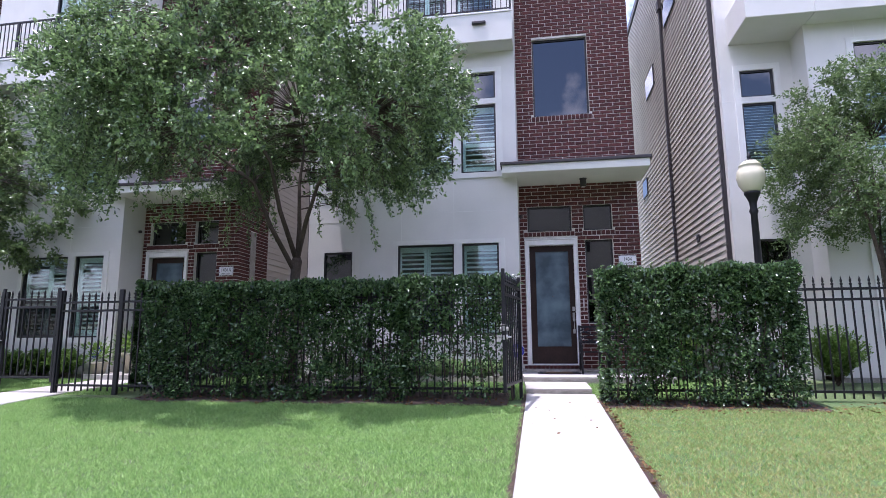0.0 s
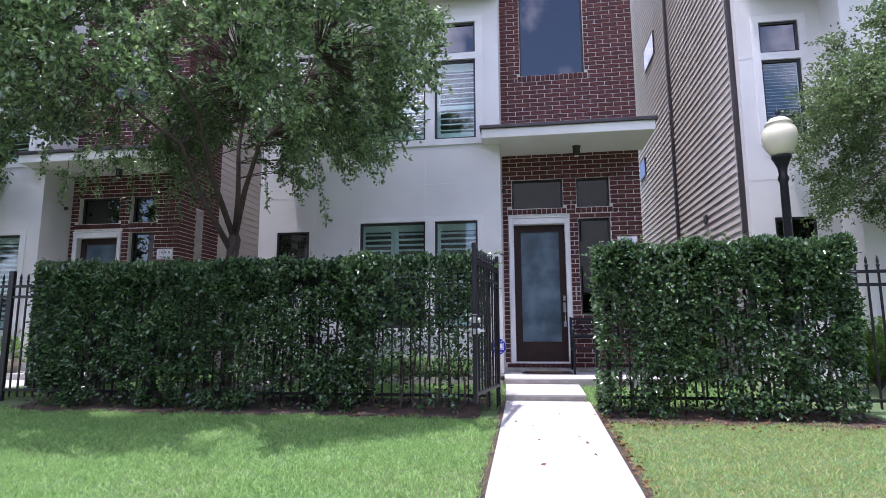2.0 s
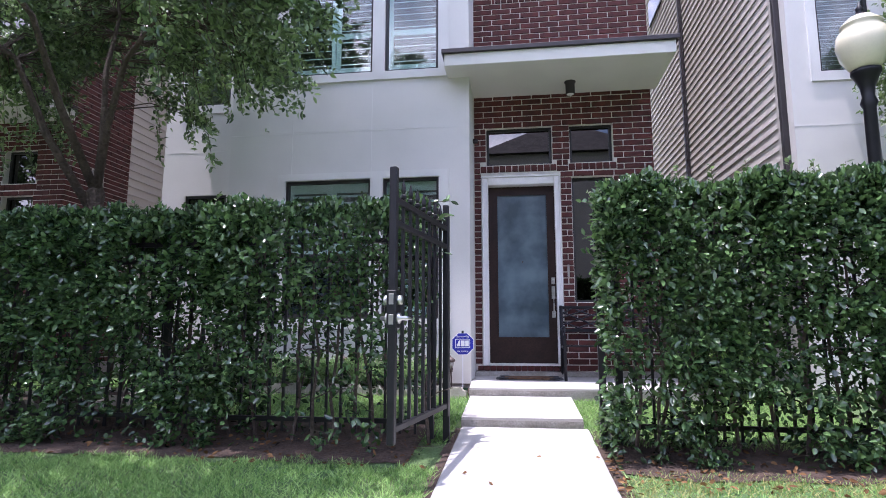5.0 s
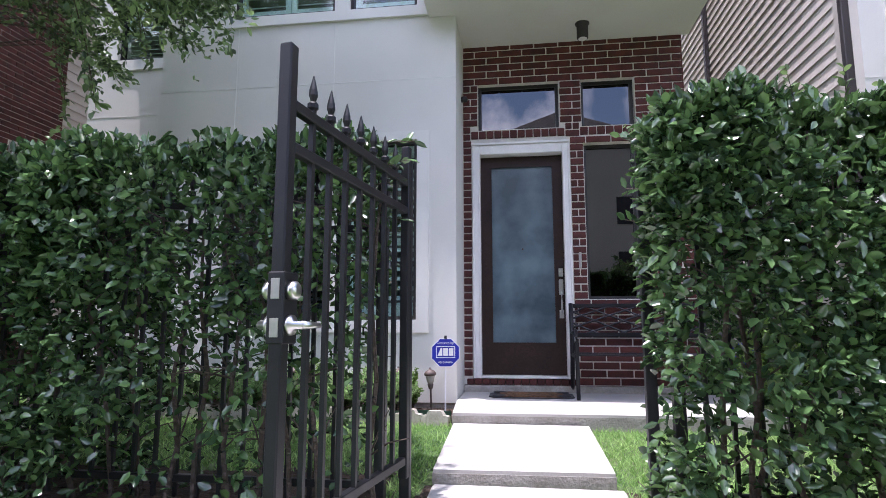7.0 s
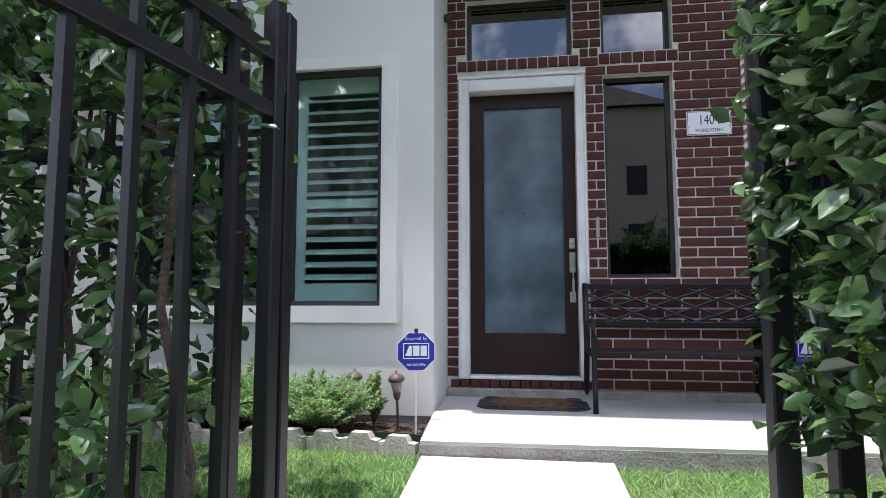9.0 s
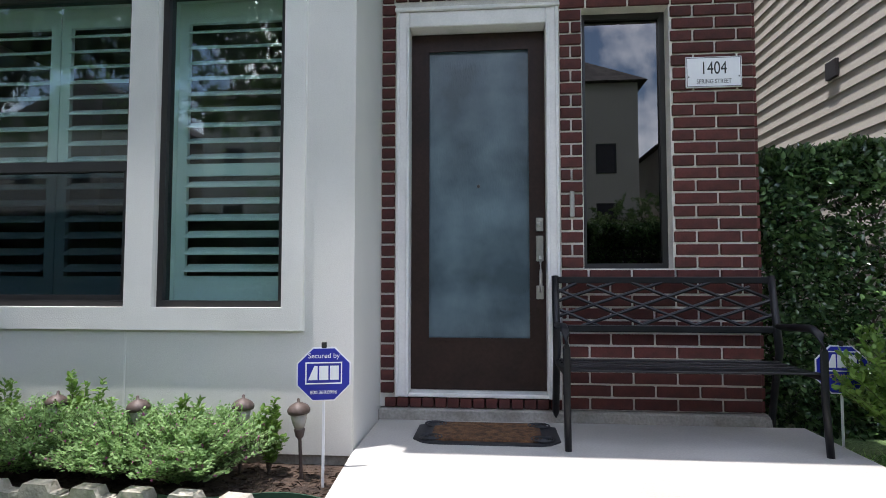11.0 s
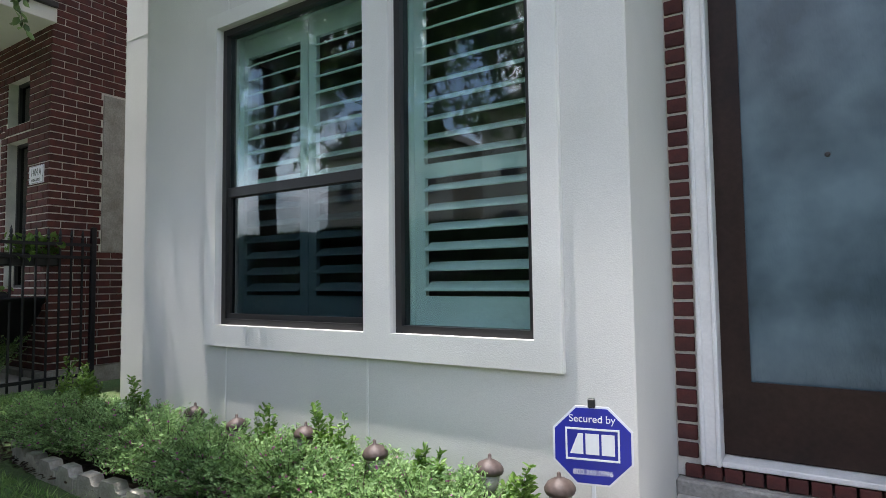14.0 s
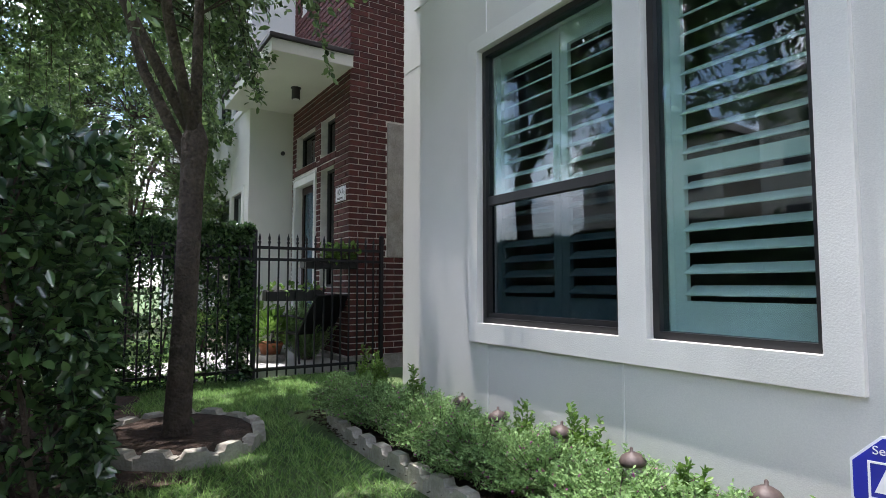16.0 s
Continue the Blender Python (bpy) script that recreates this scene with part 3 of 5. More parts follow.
    bar = Shape().box(-0.008, 0.008, -1.238, -1.222, 7.14, 7.99).mesh("baluster", IRON)
    for i in range(38):
        part("baluster", bar, None, rail).location = (-4.48 + i * 0.113, 0, 0)
    for x in (-4.55, -3.1, -1.65, -0.25):
        part("post", Shape().box(x, x + 0.04, -1.25, -1.21, 7.05, 8.0, 0.003), IRON, rail)
    part("wall_lamp", Shape().box(-1.0, -0.72, -1.37, -1.298, 6.78, 6.84, 0.01), FASCIA, h, "dark strip light on the balcony face")
    part("security_camera", Shape().lathe(0, 0, [(0.03, 0), (0.035, 0.02), (0.03, 0.06), (0.012, 0.07)], 14).turned(pose(-0.188, -0.3, 3.0, 0, 90, 0)), FASCIA, h, "", True)
    # sides, back, roof and floors inside
    part("side_wall", Shape().box(-4.8, -4.62, -0.04, REAR, -0.42, TOP).box(2.03, 2.19, 1.3, REAR, -0.42, TOP), SIDING, h)
    part("rear_wall", Shape().box(-4.62, 2.03, REAR - 0.2, REAR, -0.42, TOP), STUCCO, h)
    part("roof", Shape().box(-4.86, 2.27, -0.30, REAR + 0.1, TOP, TOP + 0.25, 0.01).box(-3.5, 2.27, FRONT - 0.06, -0.29, TOP + 0.001, TOP + 0.25, 0.01), FASCIA, h)
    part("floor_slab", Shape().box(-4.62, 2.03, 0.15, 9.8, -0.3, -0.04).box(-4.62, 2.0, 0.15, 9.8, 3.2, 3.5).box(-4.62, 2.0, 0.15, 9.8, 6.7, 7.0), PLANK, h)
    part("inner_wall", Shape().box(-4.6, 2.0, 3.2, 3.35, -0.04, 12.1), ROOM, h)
    lw = part("lap_siding", Shape().box(-4.83, -4.80, 0.05, 0.16, -0.3, TOP), SIDING_TAN, h, "grey lap siding")
    board = Shape().add([(-4.80, 0.16, 0), (-4.826, 0.16, 0), (-4.806, 0.16, 0.165), (-4.80, 0.16, 0.165), (-4.80, 9.9, 0), (-4.826, 9.9, 0), (-4.806, 9.9, 0.165), (-4.80, 9.9, 0.165)],
                        [(0, 1, 2, 3), (7, 6, 5, 4), (1, 5, 6, 2), (0, 4, 5, 1), (3, 2, 6, 7)]).mesh("board", SIDING_TAN)
    rboard = Shape().add([(2.19, 1.3, 0), (2.216, 1.3, 0), (2.196, 1.3, 0.165), (2.19, 1.3, 0.165), (2.19, 9.9, 0), (2.216, 9.9, 0), (2.196, 9.9, 0.165), (2.19, 9.9, 0.165)],
                         [(3, 2, 1, 0), (4, 5, 6, 7), (2, 6, 5, 1), (1, 5, 4, 0), (7, 6, 2, 3)]).mesh("board", SIDING_TAN)
    for i in range(83):
        part("board", board, None, lw).location = (0, 0, -0.3 + i * 0.15)
        part("board", rboard, None, lw).location = (0, 0, -0.3 + i * 0.15)
    part("downspout", Shape().box(-4.9, -4.832, 4.1, 4.2, -0.2, 9.9, 0.008).box(-4.93, -4.832, 4.02, 4.28, 9.9, 10.2, 0.01), FASCIA, h, "dark brown downspout")
    part("downspout", Shape().box(-4.88, -4.802, -0.1, -0.02, -0.2, TOP, 0.008), FASCIA, h, "dark brown downspout")
    for y0, y1, z0, z1 in ((5.6, 6.9, 8.3, 9.0), (2.6, 3.9, 9.2, 9.9), (7.6, 8.4, 5.3, 5.9)):
        part("side_window", Shape().box(-4.85, -4.80, y0, y1, z0, z1, 0.006), FRAME, h)
        part("side_pane", Shape().box(-4.856, -4.851, y0 + 0.04, y1 - 0.04, z0 + 0.04, z1 - 0.04), PANE_TINT, h)
    part("vent", Shape().box(-4.86, -4.82, 1.95, 2.13, 2.72, 2.9, 0.006), FASCIA, h)
    part("tower_side_window", Shape().box(2.20, 2.222, 0.44, 0.70, 1.2, 3.05, 0.005), CONCRETE_RAW, h, "narrow shuttered side window")
    return h, tower, holes


house, tower, tower_holes = build_house()
settle(house)


# ---------- bricks of the tower ----------
def brick_mesh(length, cache={}):
    if length not in cache:
        cache[length] = Shape().box(-length / 2, length / 2, -0.012, 0.02, -0.0335, 0.0335, 0.004).mesh("brick", BRICKM)
    return cache[length]


SOLDIERS = [(-0.10, 0.94, 2.60, 2.69), (1.10, 1.74, 2.60, 2.69), (-0.16, 0.99, -0.095, -0.032), (0.13, 1.40, 5.11, 5.215)]
low_z = -0.095
rest = Shape()
count = 0
for x, z, ln in brick_face(-0.19, 2.207, low_z, TOP, tower_holes + [(a, b, c - 0.02, d + 0.01) for a, b, c, d in SOLDIERS]):
    if z < 2.9 and count < 300:
        o = part("brick", brick_mesh(ln), None, tower)
        o.location = (x, BRICK + 0.008 + random.uniform(-0.002, 0.001), z)
        count += 1
    else:
        y = BRICK + random.uniform(-0.004, -0.002)
        rest.box(x - ln / 2, x + ln / 2, y, BRICK + 0.02, z - 0.0335, z + 0.0335, 0.004)
for r in range(150):
    z = low_z + (r + 0.5) * COURSE
    y = BRICK + 0.004 - (LONG / 2 if r % 2 else 0)
    while y < 1.29:
        q = min(y + LONG - 0.014, 1.3)
        for s0, s1 in ((BRICK - 0.001, 0.43), (0.71, 1.3)) if 1.18 < z < 3.08 else ((BRICK - 0.001, 1.3),):
            if min(q, s1) - max(y, s0) > 0.02:
                rest.box(2.20, 2.219, max(y, s0), min(q, s1), z - 0.0335, z + 0.0335)
        y += LONG
for a, b, c, d in SOLDIERS:
    n = int((b - a) / 0.0812)
    w = (b - a) / n
    m = Shape().box(-w / 2 + 0.005, w / 2 - 0.005, -0.006, 0.09, -(d - c) / 2, (d - c) / 2 - 0.004, 0.004).mesh("sill_brick", BRICKM)
    for i in range(n):
        part("sill_brick", m, None, tower).location = (a + (i + 0.5) * w, BRICK - 0.002, (c + d) / 2)
tagged(part("brick_course", rest, BRICKM, tower), kind="stuff")
for sgn in (-2, -1, 1):
    copy_thing(house, pose(sgn * PITCH, 0, -0.30))


# ---------- porch and walk ----------
p = Shape().slab([(-0.13, -1.68), (2.42, -1.60), (2.42, -0.165), (-0.18, -0.165), (-0.18, -0.9)], -0.42, -0.166)
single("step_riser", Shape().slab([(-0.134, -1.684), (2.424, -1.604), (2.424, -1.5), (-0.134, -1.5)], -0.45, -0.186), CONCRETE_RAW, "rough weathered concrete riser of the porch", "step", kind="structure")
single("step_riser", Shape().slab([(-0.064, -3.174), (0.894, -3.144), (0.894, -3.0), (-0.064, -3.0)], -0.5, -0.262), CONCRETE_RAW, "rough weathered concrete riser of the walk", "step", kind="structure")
single("porch_slab", p, CONCRETE, "pale concrete porch slab before the door", "porch", kind="structure")
up = Shape().slab([(-0.06, -3.17), (0.89, -3.14), (0.92, -1.69), (-0.12, -1.69)], -0.5, -0.243)
single("walkway", up, CONCRETE, "pale concrete step slab of the front walk", "walkway", kind="structure")
walk_slabs("front_walk", -0.06, 0.93, [-14, -12.2, -9.7, -7.35, -5.05, -3.18], 0.02, "pale concrete front walk with joints across lawn")


# ---------- fences and gate ----------
def picket(z0, z1):
    s = Shape().box(-0.009, 0.009, -0.009, 0.009, z0, z1 - 0.12)
    s.lathe(0, 0, [(0.009, z1 - 0.125), (0.019, z1 - 0.115), (0.019, z1 - 0.1), (0.009, z1 - 0.09), (0.016, z1 - 0.07), (0.014, z1 - 0.05), (0.002, z1)], 8)
    return s.mesh("picket", IRON)


def fence(a, b, z, gap=0.112, posts=2.0, label="black wrought iron fence with spear tops", height=1.66):
    """A straight run of iron fence from a to b on ground z."""
    length = math.dist(a, b)
    root = thing("iron_fence", *a, z, label, "fence", "iron fences")
    pk = picket(0.06, height)
    part("rail", Shape().box(0, length, -0.016, 0.016, height - 0.19, height - 0.155, 0.003), IRON, root)
    part("rail", Shape().box(0, length, -0.016, 0.016, height - 0.33, height - 0.295, 0.003), IRON, root)
    part("rail", Shape().box(0, length, -0.016, 0.016, 0.13, 0.165, 0.003), IRON, root)
    n = int(length / gap)
    for i in range(1, n):
        part("picket", pk, None, root).location = (i * length / n, 0, 0)
    k = max(1, round(length / posts))
    pm = Shape().box(-0.025, 0.025, -0.025, 0.025, -0.1, height + 0.03, 0.004).mesh("post", IRON)
    for i in range(k + 1):
        part("post", pm, None, root).location = (i * length / k, 0, 0)
    root.rotation_euler = (0, 0, math.atan2(b[1] - a[1], b[0] - a[0]))
    return root


FY = -3.62
fence((-6.55, FY), (-0.24, FY), -0.36)
fence((1.10, FY), (12.5, FY), -0.36)
fence((-12.5, FY), (-8.74, FY), -0.36)
fence((-7.65, FY), (-6.58, FY), -0.36)
fence((-6.42, 0.30), (-6.42, -2.98), -0.31, posts=1.65, height=1.75)
gate_post = Shape().box(-0.024, 0.024, -0.024, 0.024, -0.5, 1.33, 0.004).mesh("gate_post", IRON)
for x, y in ((-0.125, FY + 0.02), (0.985, FY), (-7.68, FY - 0.02), (-8.82, FY)):
    tagged(new("gate_post", gate_post), "square black iron gate post beside the walk", "post", "gate posts").location = (x, y, 0)


def gate(x, y, angle, handed=1):
    """An open iron gate, hinged at x, y; it reaches 1.1 m along angle."""
    r = thing("iron_gate", x, y, -0.185, "black wrought iron garden gate standing open", "gate", "iron gates")
    W = 1.10
    part("hinge_stile", Shape().box(0, 0.04, -0.02, 0.02, 0.02, 1.56, 0.004), IRON, r)
    part("latch_stile", Shape().box(W - 0.045, W, -0.0215, 0.0215, 0.02, 1.565, 0.005), IRON, r)
    for z in (1.36, 1.225, 0.08):
        part("rail", Shape().box(0.04, W - 0.05, -0.016, 0.016, z, z + 0.035, 0.003), IRON, r)
    pk = picket(0.09, 1.53)
    for i in range(7):
        part("picket", pk, None, r).location = (0.04 + (i + 1) * (W - 0.09) / 8, 0, 0)
    box = part("lock_box", Shape().box(W - 0.075, W + 0.004, -0.028, 0.028, 0.645, 0.855, 0.004), IRON, r)
    for q0, q1 in ((0.665, 0.72), (0.775, 0.835)):
        part("strike", Shape().box(W + 0.003, W + 0.007, -0.014, 0.014, q0, q1, 0.001), CHROME, box)
    for s in (1, -1):
        part("deadbolt", Shape().lathe(0, 0, [(0.028, 0), (0.028, 0.02), (0.022, 0.026), (0.012, 0.03)], 16).turned(pose(W - 0.03, s * 0.028, 0.80, -90 * s, 0, 0)), CHROME, box, "satin metal deadbolt", True)
        part("lever", Shape().lathe(0, 0, [(0.03, 0), (0.03, 0.012), (0.012, 0.018), (0.012, 0.045)], 16).turned(pose(W - 0.03, s * 0.028, 0.70, -90 * s, 0, 0))
             .tube([(W - 0.03, s * 0.068, 0.70), (W - 0.09, s * 0.072, 0.70), (W - 0.14, s * 0.07, 0.698)], [0.013, 0.01, 0.006], 8), CHROME, box, "satin metal lever handle", True)
    for z in (0.25, 1.3):
        part("hinge", Shape().lathe(-0.012, 0, [(0.012, z), (0.012, z + 0.08)], 10), IRON, r)
    r.rotation_euler = (0, 0, radians(angle))
    return r


gate(-0.115, FY - 0.03, -98.8)
gate(-7.71, FY - 0.02, 180)


# ---------- hedges ----------
def hedge(x0, x1, y0, y1, z0, z1, count, seed, thin, label):
    """A clipped hedge: stems, twigs and many leaves, thinner near the ground."""
    rng = np.random.default_rng(seed)
    root = thing("hedge", (x0 + x1) / 2, (y0 + y1) / 2, z0, label, "hedge", "clipped hedges")
    stems = Shape()
    for i in range(int((x1 - x0) / 0.16)):
        x, y = x0 + 0.1 + i * 0.16 + rng.uniform(-0.06, 0.06), rng.uniform(y0 + 0.25, y1 - 0.15)
        pts = [(x + rng.normal(0, 0.02), y, z0 - 0.03)]
        for k in range(1, 6):
            pts.append((pts[-1][0] + rng.normal(0, 0.05), min(max(pts[-1][1] + rng.normal(0, 0.06), y0 + 0.1), y1 - 0.1), z0 + (z1 - z0 - 0.1) * k / 5))
        stems.tube(pts, [0.014, 0.012, 0.011, 0.009, 0.007, 0.004], 5)
        for _ in range(9):
            k = rng.integers(0, 5)
            b = Vector(pts[k])
            e = b + Vector((rng.normal(0, 0.16), rng.normal(0, 0.2), rng.uniform(0.02, 0.25)))
            e.y = min(max(e.y, y0 + 0.03), y1 - 0.03)
            stems.tube([b, (b + e) / 2 + Vector((0, 0, 0.02)), e], [0.005, 0.004, 0.002], 4, False)
    tagged(part("stem", stems, BARK, root), kind="stuff")
    n = int(count * 2.8)
    u = rng.uniform(0, 1, (n, 3))
    face = rng.choice(6, n, p=[0.36, 0.18, 0.28, 0.05, 0.05, 0.08])
    depth = rng.exponential(0.085, n)
    P = np.stack([x0 + u[:, 0] * (x1 - x0), y0 + u[:, 1] * (y1 - y0), z0 + 0.02 + u[:, 2] * (z1 - z0)], 1)
    N = rng.normal(0, 0.65, (n, 3))
    for k, (ax, side, d) in enumerate(((1, y0, 1), (1, y1, -1), (2, z1, -1), (0, x0, 1), (0, x1, -1))):
        m = face == k
        P[m, ax] = side + d * depth[m]
        N[m, ax] -= d * 0.8
    N[:, 2] += np.where(face == 2, 0.3, -0.1)
    lump = np.array([noise.noise(Vector((q[0] * 2.2, q[1] * 2.2, q[2] * 2.2))) for q in P])
    fine = np.array([noise.noise(Vector((q[0] * 6, q[1] * 6, q[2] * 6 + 9))) for q in P])
    rel = (P[:, 2] - z0) / (z1 - z0)
    keep = rng.uniform(0, 1, n) < np.clip(0.58 + 0.8 * lump + 1.15 * fine - thin * np.clip(0.62 - rel, 0, 1) * 1.5, 0.03, 1)
    P[:, 1] += np.where(face == 0, -0.08 * lump - 0.06 * fine, 0)
    P[:, 2] += np.where(face == 2, 0.05 * lump + 0.06 * fine, 0)
    cut = np.maximum(rel - 0.93, 0) * 1.2
    P[:, 1] += np.where(face == 0, cut, 0)
    P, N = P[keep], N[keep]
    part("foliage", leaf_mesh("foliage", P, N, rng, 0.057, 0.033, HEDGE_LEAF), None, root)
    sprigs = Shape()
    SP, SN = [], []
    for _ in range(int((x1 - x0) * 16)):
        b = np.array([rng.uniform(x0, x1), rng.uniform(y0, y1), z1 - 0.03])
        hgt = rng.uniform(0.04, 0.15)
        lean = rng.normal(0, 0.04, 2)
        sprigs.tube([b, b + [lean[0], lean[1], hgt]], [0.002, 0.001], 3, False)
        for k in range(int(hgt / 0.014)):
            SP.append(b + np.array([lean[0], lean[1], hgt]) * (k + 1) * 0.014 / hgt)
            SN.append([rng.normal(), rng.normal(), rng.uniform(0.2, 1.2)])
    tagged(part("new_shoot", leaf_mesh("new_shoot", np.array(SP), np.array(SN), rng, 0.042, 0.022, ELM_LEAF), None, root, "pale green new shoots"), kind="stuff")
    tagged(part("shoot_stem", sprigs, BARK, root), kind="stuff")
    return settle(root)


hedge(-5.85, -1.75, -4.02, -2.95, -0.38, 1.34, 44000, 3, 0.62, "tall clipped evergreen hedge grown through the iron fence")
hedge(-1.85, -0.24, -4.02, -3.42, -0.38, 1.36, 7500, 8, 0.9, "sparse end of the clipped hedge behind the gate")
hedge(0.97, 3.45, -4.12, -3.55, -0.38, 1.40, 30000, 4, 0.6, "dense clipped evergreen hedge beside the gate post")
hedge(2.34, 3.3, 0.1, 1.0, -0.30, 1.6, 12000, 5, 0.1, "dark evergreen shrub hedge against the neighbouring wall")
hedge(-6.82, -6.36, -2.98, -1.38, -0.33, 1.5, 42000, 6, 0.35, "loose evergreen hedge along the side fence")

hedge(-15.0, -9.6, -4.0, -3.4, -0.38, 1.4, 16000, 12, 0.2, "clipped hedge behind the neighbouring fence")
hedge(-16.0, -15.4, -3.9, -0.6, -0.33, 1.9, 9000, 14, 0.0, "dense hedge at the far end of the neighbouring yard")


def stray_shoots(name, x, y0, y1, z0, z1, way, n, seed, label):
    """Long leafy shoots that reach out of a hedge's end."""
    rng = np.random.default_rng(seed)
    root = thing(name, x, (y0 + y1) / 2, z0, label, "hedge shoots", "hedge shoots")
    stems, P, N = Shape(), [], []
    for _ in range(n):
        b = np.array([x - way * 0.12, rng.uniform(y0, y1), rng.uniform(z0, z1)])
        e = b + [way * rng.uniform(0.16, 0.34), rng.normal(0, 0.07), rng.uniform(-0.08, 0.14)]
        m = (b + e) / 2 + [0, 0, 0.03]
        stems.tube([b, m, e], [0.004, 0.003, 0.0015], 4, False)
        for t in np.linspace(0.2, 1, 9):
            P.append(b * (1 - t) ** 2 + m * 2 * t * (1 - t) + e * t * t)
            N.append((e - b) * 2 + rng.normal(0, 0.5, 3) + [0, 0, 0.2])
    tagged(part("stem", stems, BARK, root), kind="stuff")
    part("foliage", leaf_mesh("foliage", np.array(P), np.array(N), rng, 0.06, 0.033, HEDGE_LEAF), None, root)
    return settle(root)


stray_shoots("hedge_shoot", -0.30, -3.95, -3.45, 0.75, 1.32, 1, 9, 51, "loose leafy shoots reaching past the gate hinge")
stray_shoots("hedge_shoot", 1.04, -3.85, -3.6, 0.8, 1.25, -1, 6, 53, "loose leafy shoots reaching past the gate post")


# ---------- trees ----------
def tree(name, x, y, z, height, centre, radii, fork, seed, leaves, leaf, leafmat, label, group="trees", trunk_r=0.115, limbs=5, droop=0.3, trailing=0):
    """A tree: flared trunk, forking limbs and boughs, and sprays of small leaves."""
    rng = np.random.default_rng(seed)
    root = thing(name, x, y, z, label, "tree", group)
    c, R = Vector(centre), Vector(radii)
    base = Vector((x, y, z - 0.05))
    top = Vector((x + rng.normal(0, 0.05), y + rng.normal(0, 0.05), z + fork))
    tr = Shape().tube([base, base + Vector((0.01, 0, 0.12)), base.lerp(top, 0.4) + Vector((0.03, 0, 0)), base.lerp(top, 0.85) - Vector((0.02, 0, 0)), top, top + Vector((0, 0, 0.12))],
                      [trunk_r * 1.45, trunk_r * 1.1, trunk_r * 0.95, trunk_r * 0.98, trunk_r * 1.1, trunk_r * 0.6], 14)
    part("trunk", tr, BARK, root, "", True)
    tips = []
    for i in range(limbs):
        a = 2 * math.pi * (i + rng.uniform(-0.25, 0.25)) / limbs
        e = c + Vector((math.cos(a) * R.x * 0.55, math.sin(a) * R.y * 0.55, R.z * rng.uniform(-0.05, 0.55)))
        s = top - Vector((0, 0, 0.12 * (i % 3)))
        mid = s.lerp(e, 0.3) + Vector((0, 0, R.z * 0.3))
        pts = [s, s.lerp(mid, 0.5) + Vector(rng.normal(0, 0.05, 3)), mid, mid.lerp(e, 0.5) + Vector(rng.normal(0, 0.1, 3)), e]
        part("limb", Shape().tube(pts, [trunk_r * 0.56, trunk_r * 0.46, trunk_r * 0.34, trunk_r * 0.22, trunk_r * 0.08], 9), BARK, root, "", True)
        tips += [(pts[k].lerp(pts[k + 1], q)) for k in (1, 2, 3) for q in (0.1, 0.4, 0.7, 1.0)]
    boughs = Shape()
    sprays = []
    tries = 0
    want = max(60, leaves // 80)
    while len(sprays) < want and tries < want * 20:
        tries += 1
        d = Vector(rng.normal(0, 1, 3)).normalized()
        k = rng.uniform(0.25, 1) ** 0.45
        q = Vector((c.x + d.x * R.x * k, c.y + d.y * R.y * k, c.z + d.z * R.z * k))
        if noise.noise(q * 1.05 + Vector((seed, 0, 0))) < -0.06 - 0.12 * (1 - k) or q.z < z + fork + 0.4 + 1.35 * (1 - ((q.x - c.x) / R.x) ** 2 - ((q.y - c.y) / R.y) ** 2):
            continue
        sprays.append(q)
    P, N = [], []
    per = leaves // len(sprays)
    for q in sprays:
        near = min(tips, key=lambda t: (t - q).length_squared)
        if (near - q).length < max(R) * 0.4:
            boughs.tube([near, near.lerp(q, 0.55) + Vector((0, 0, 0.1)), q], [0.009, 0.006, 0.002], 4, False)
        out = Vector(((q.x - c.x) / R.x, (q.y - c.y) / R.y, 0.15)).normalized()
        for _ in range(5):
            d = (out * 0.8 + Vector(rng.normal(0, 0.6, 3)) - Vector((0, 0, droop * rng.uniform(0.0, 1.8)))).normalized()
            ln = rng.uniform(0.16, 0.42)
            t = np.sort(rng.uniform(0.1, 1, per // 5))
            line = np.array(q)[None] + np.array(d)[None] * (t * ln)[:, None] + np.array([0, 0, -1])[None] * (droop * 0.5 * ln * t ** 2)[:, None]
            P.append(line + rng.normal(0, 0.02, line.shape))
            N.append(np.array(d)[None] * 0.7 + rng.normal(0, 0.65, line.shape))
    for _ in range(trailing):
        a = rng.uniform(0, 2 * math.pi)
        k = rng.uniform(0.55, 0.88)
        q = np.array([c.x + math.cos(a) * R.x * k, c.y + math.sin(a) * R.y * k, c.z - R.z * math.sqrt(1 - k * k) * rng.uniform(0.45, 0.8)])
        ln = rng.uniform(0.35, 0.95)
        away = np.array([math.cos(a) * 0.25, math.sin(a) * 0.25, -1.0]) * ln
        boughs.tube([q - [0, 0, -0.15], q, q + away * 0.5 + [0.03, 0, 0], q + away], [0.005, 0.004, 0.003, 0.0015], 4, False)
        t = np.repeat(np.linspace(0.05, 1, int(ln / 0.045)), 4)[:, None]
        line = q[None] + away[None] * t + rng.normal(0, 0.025, (len(t), 3))
        P.append(line)
        N.append(away[None] * 0.5 + rng.normal(0, 0.6, line.shape))
    tagged(part("bough", boughs, BARK, root), kind="stuff")
    part("crown", leaf_mesh("crown", np.concatenate(P), np.concatenate(N), rng, leaf, leaf * 0.5, leafmat), None, root, "crown of small grey-green leaves")
    return settle(root)


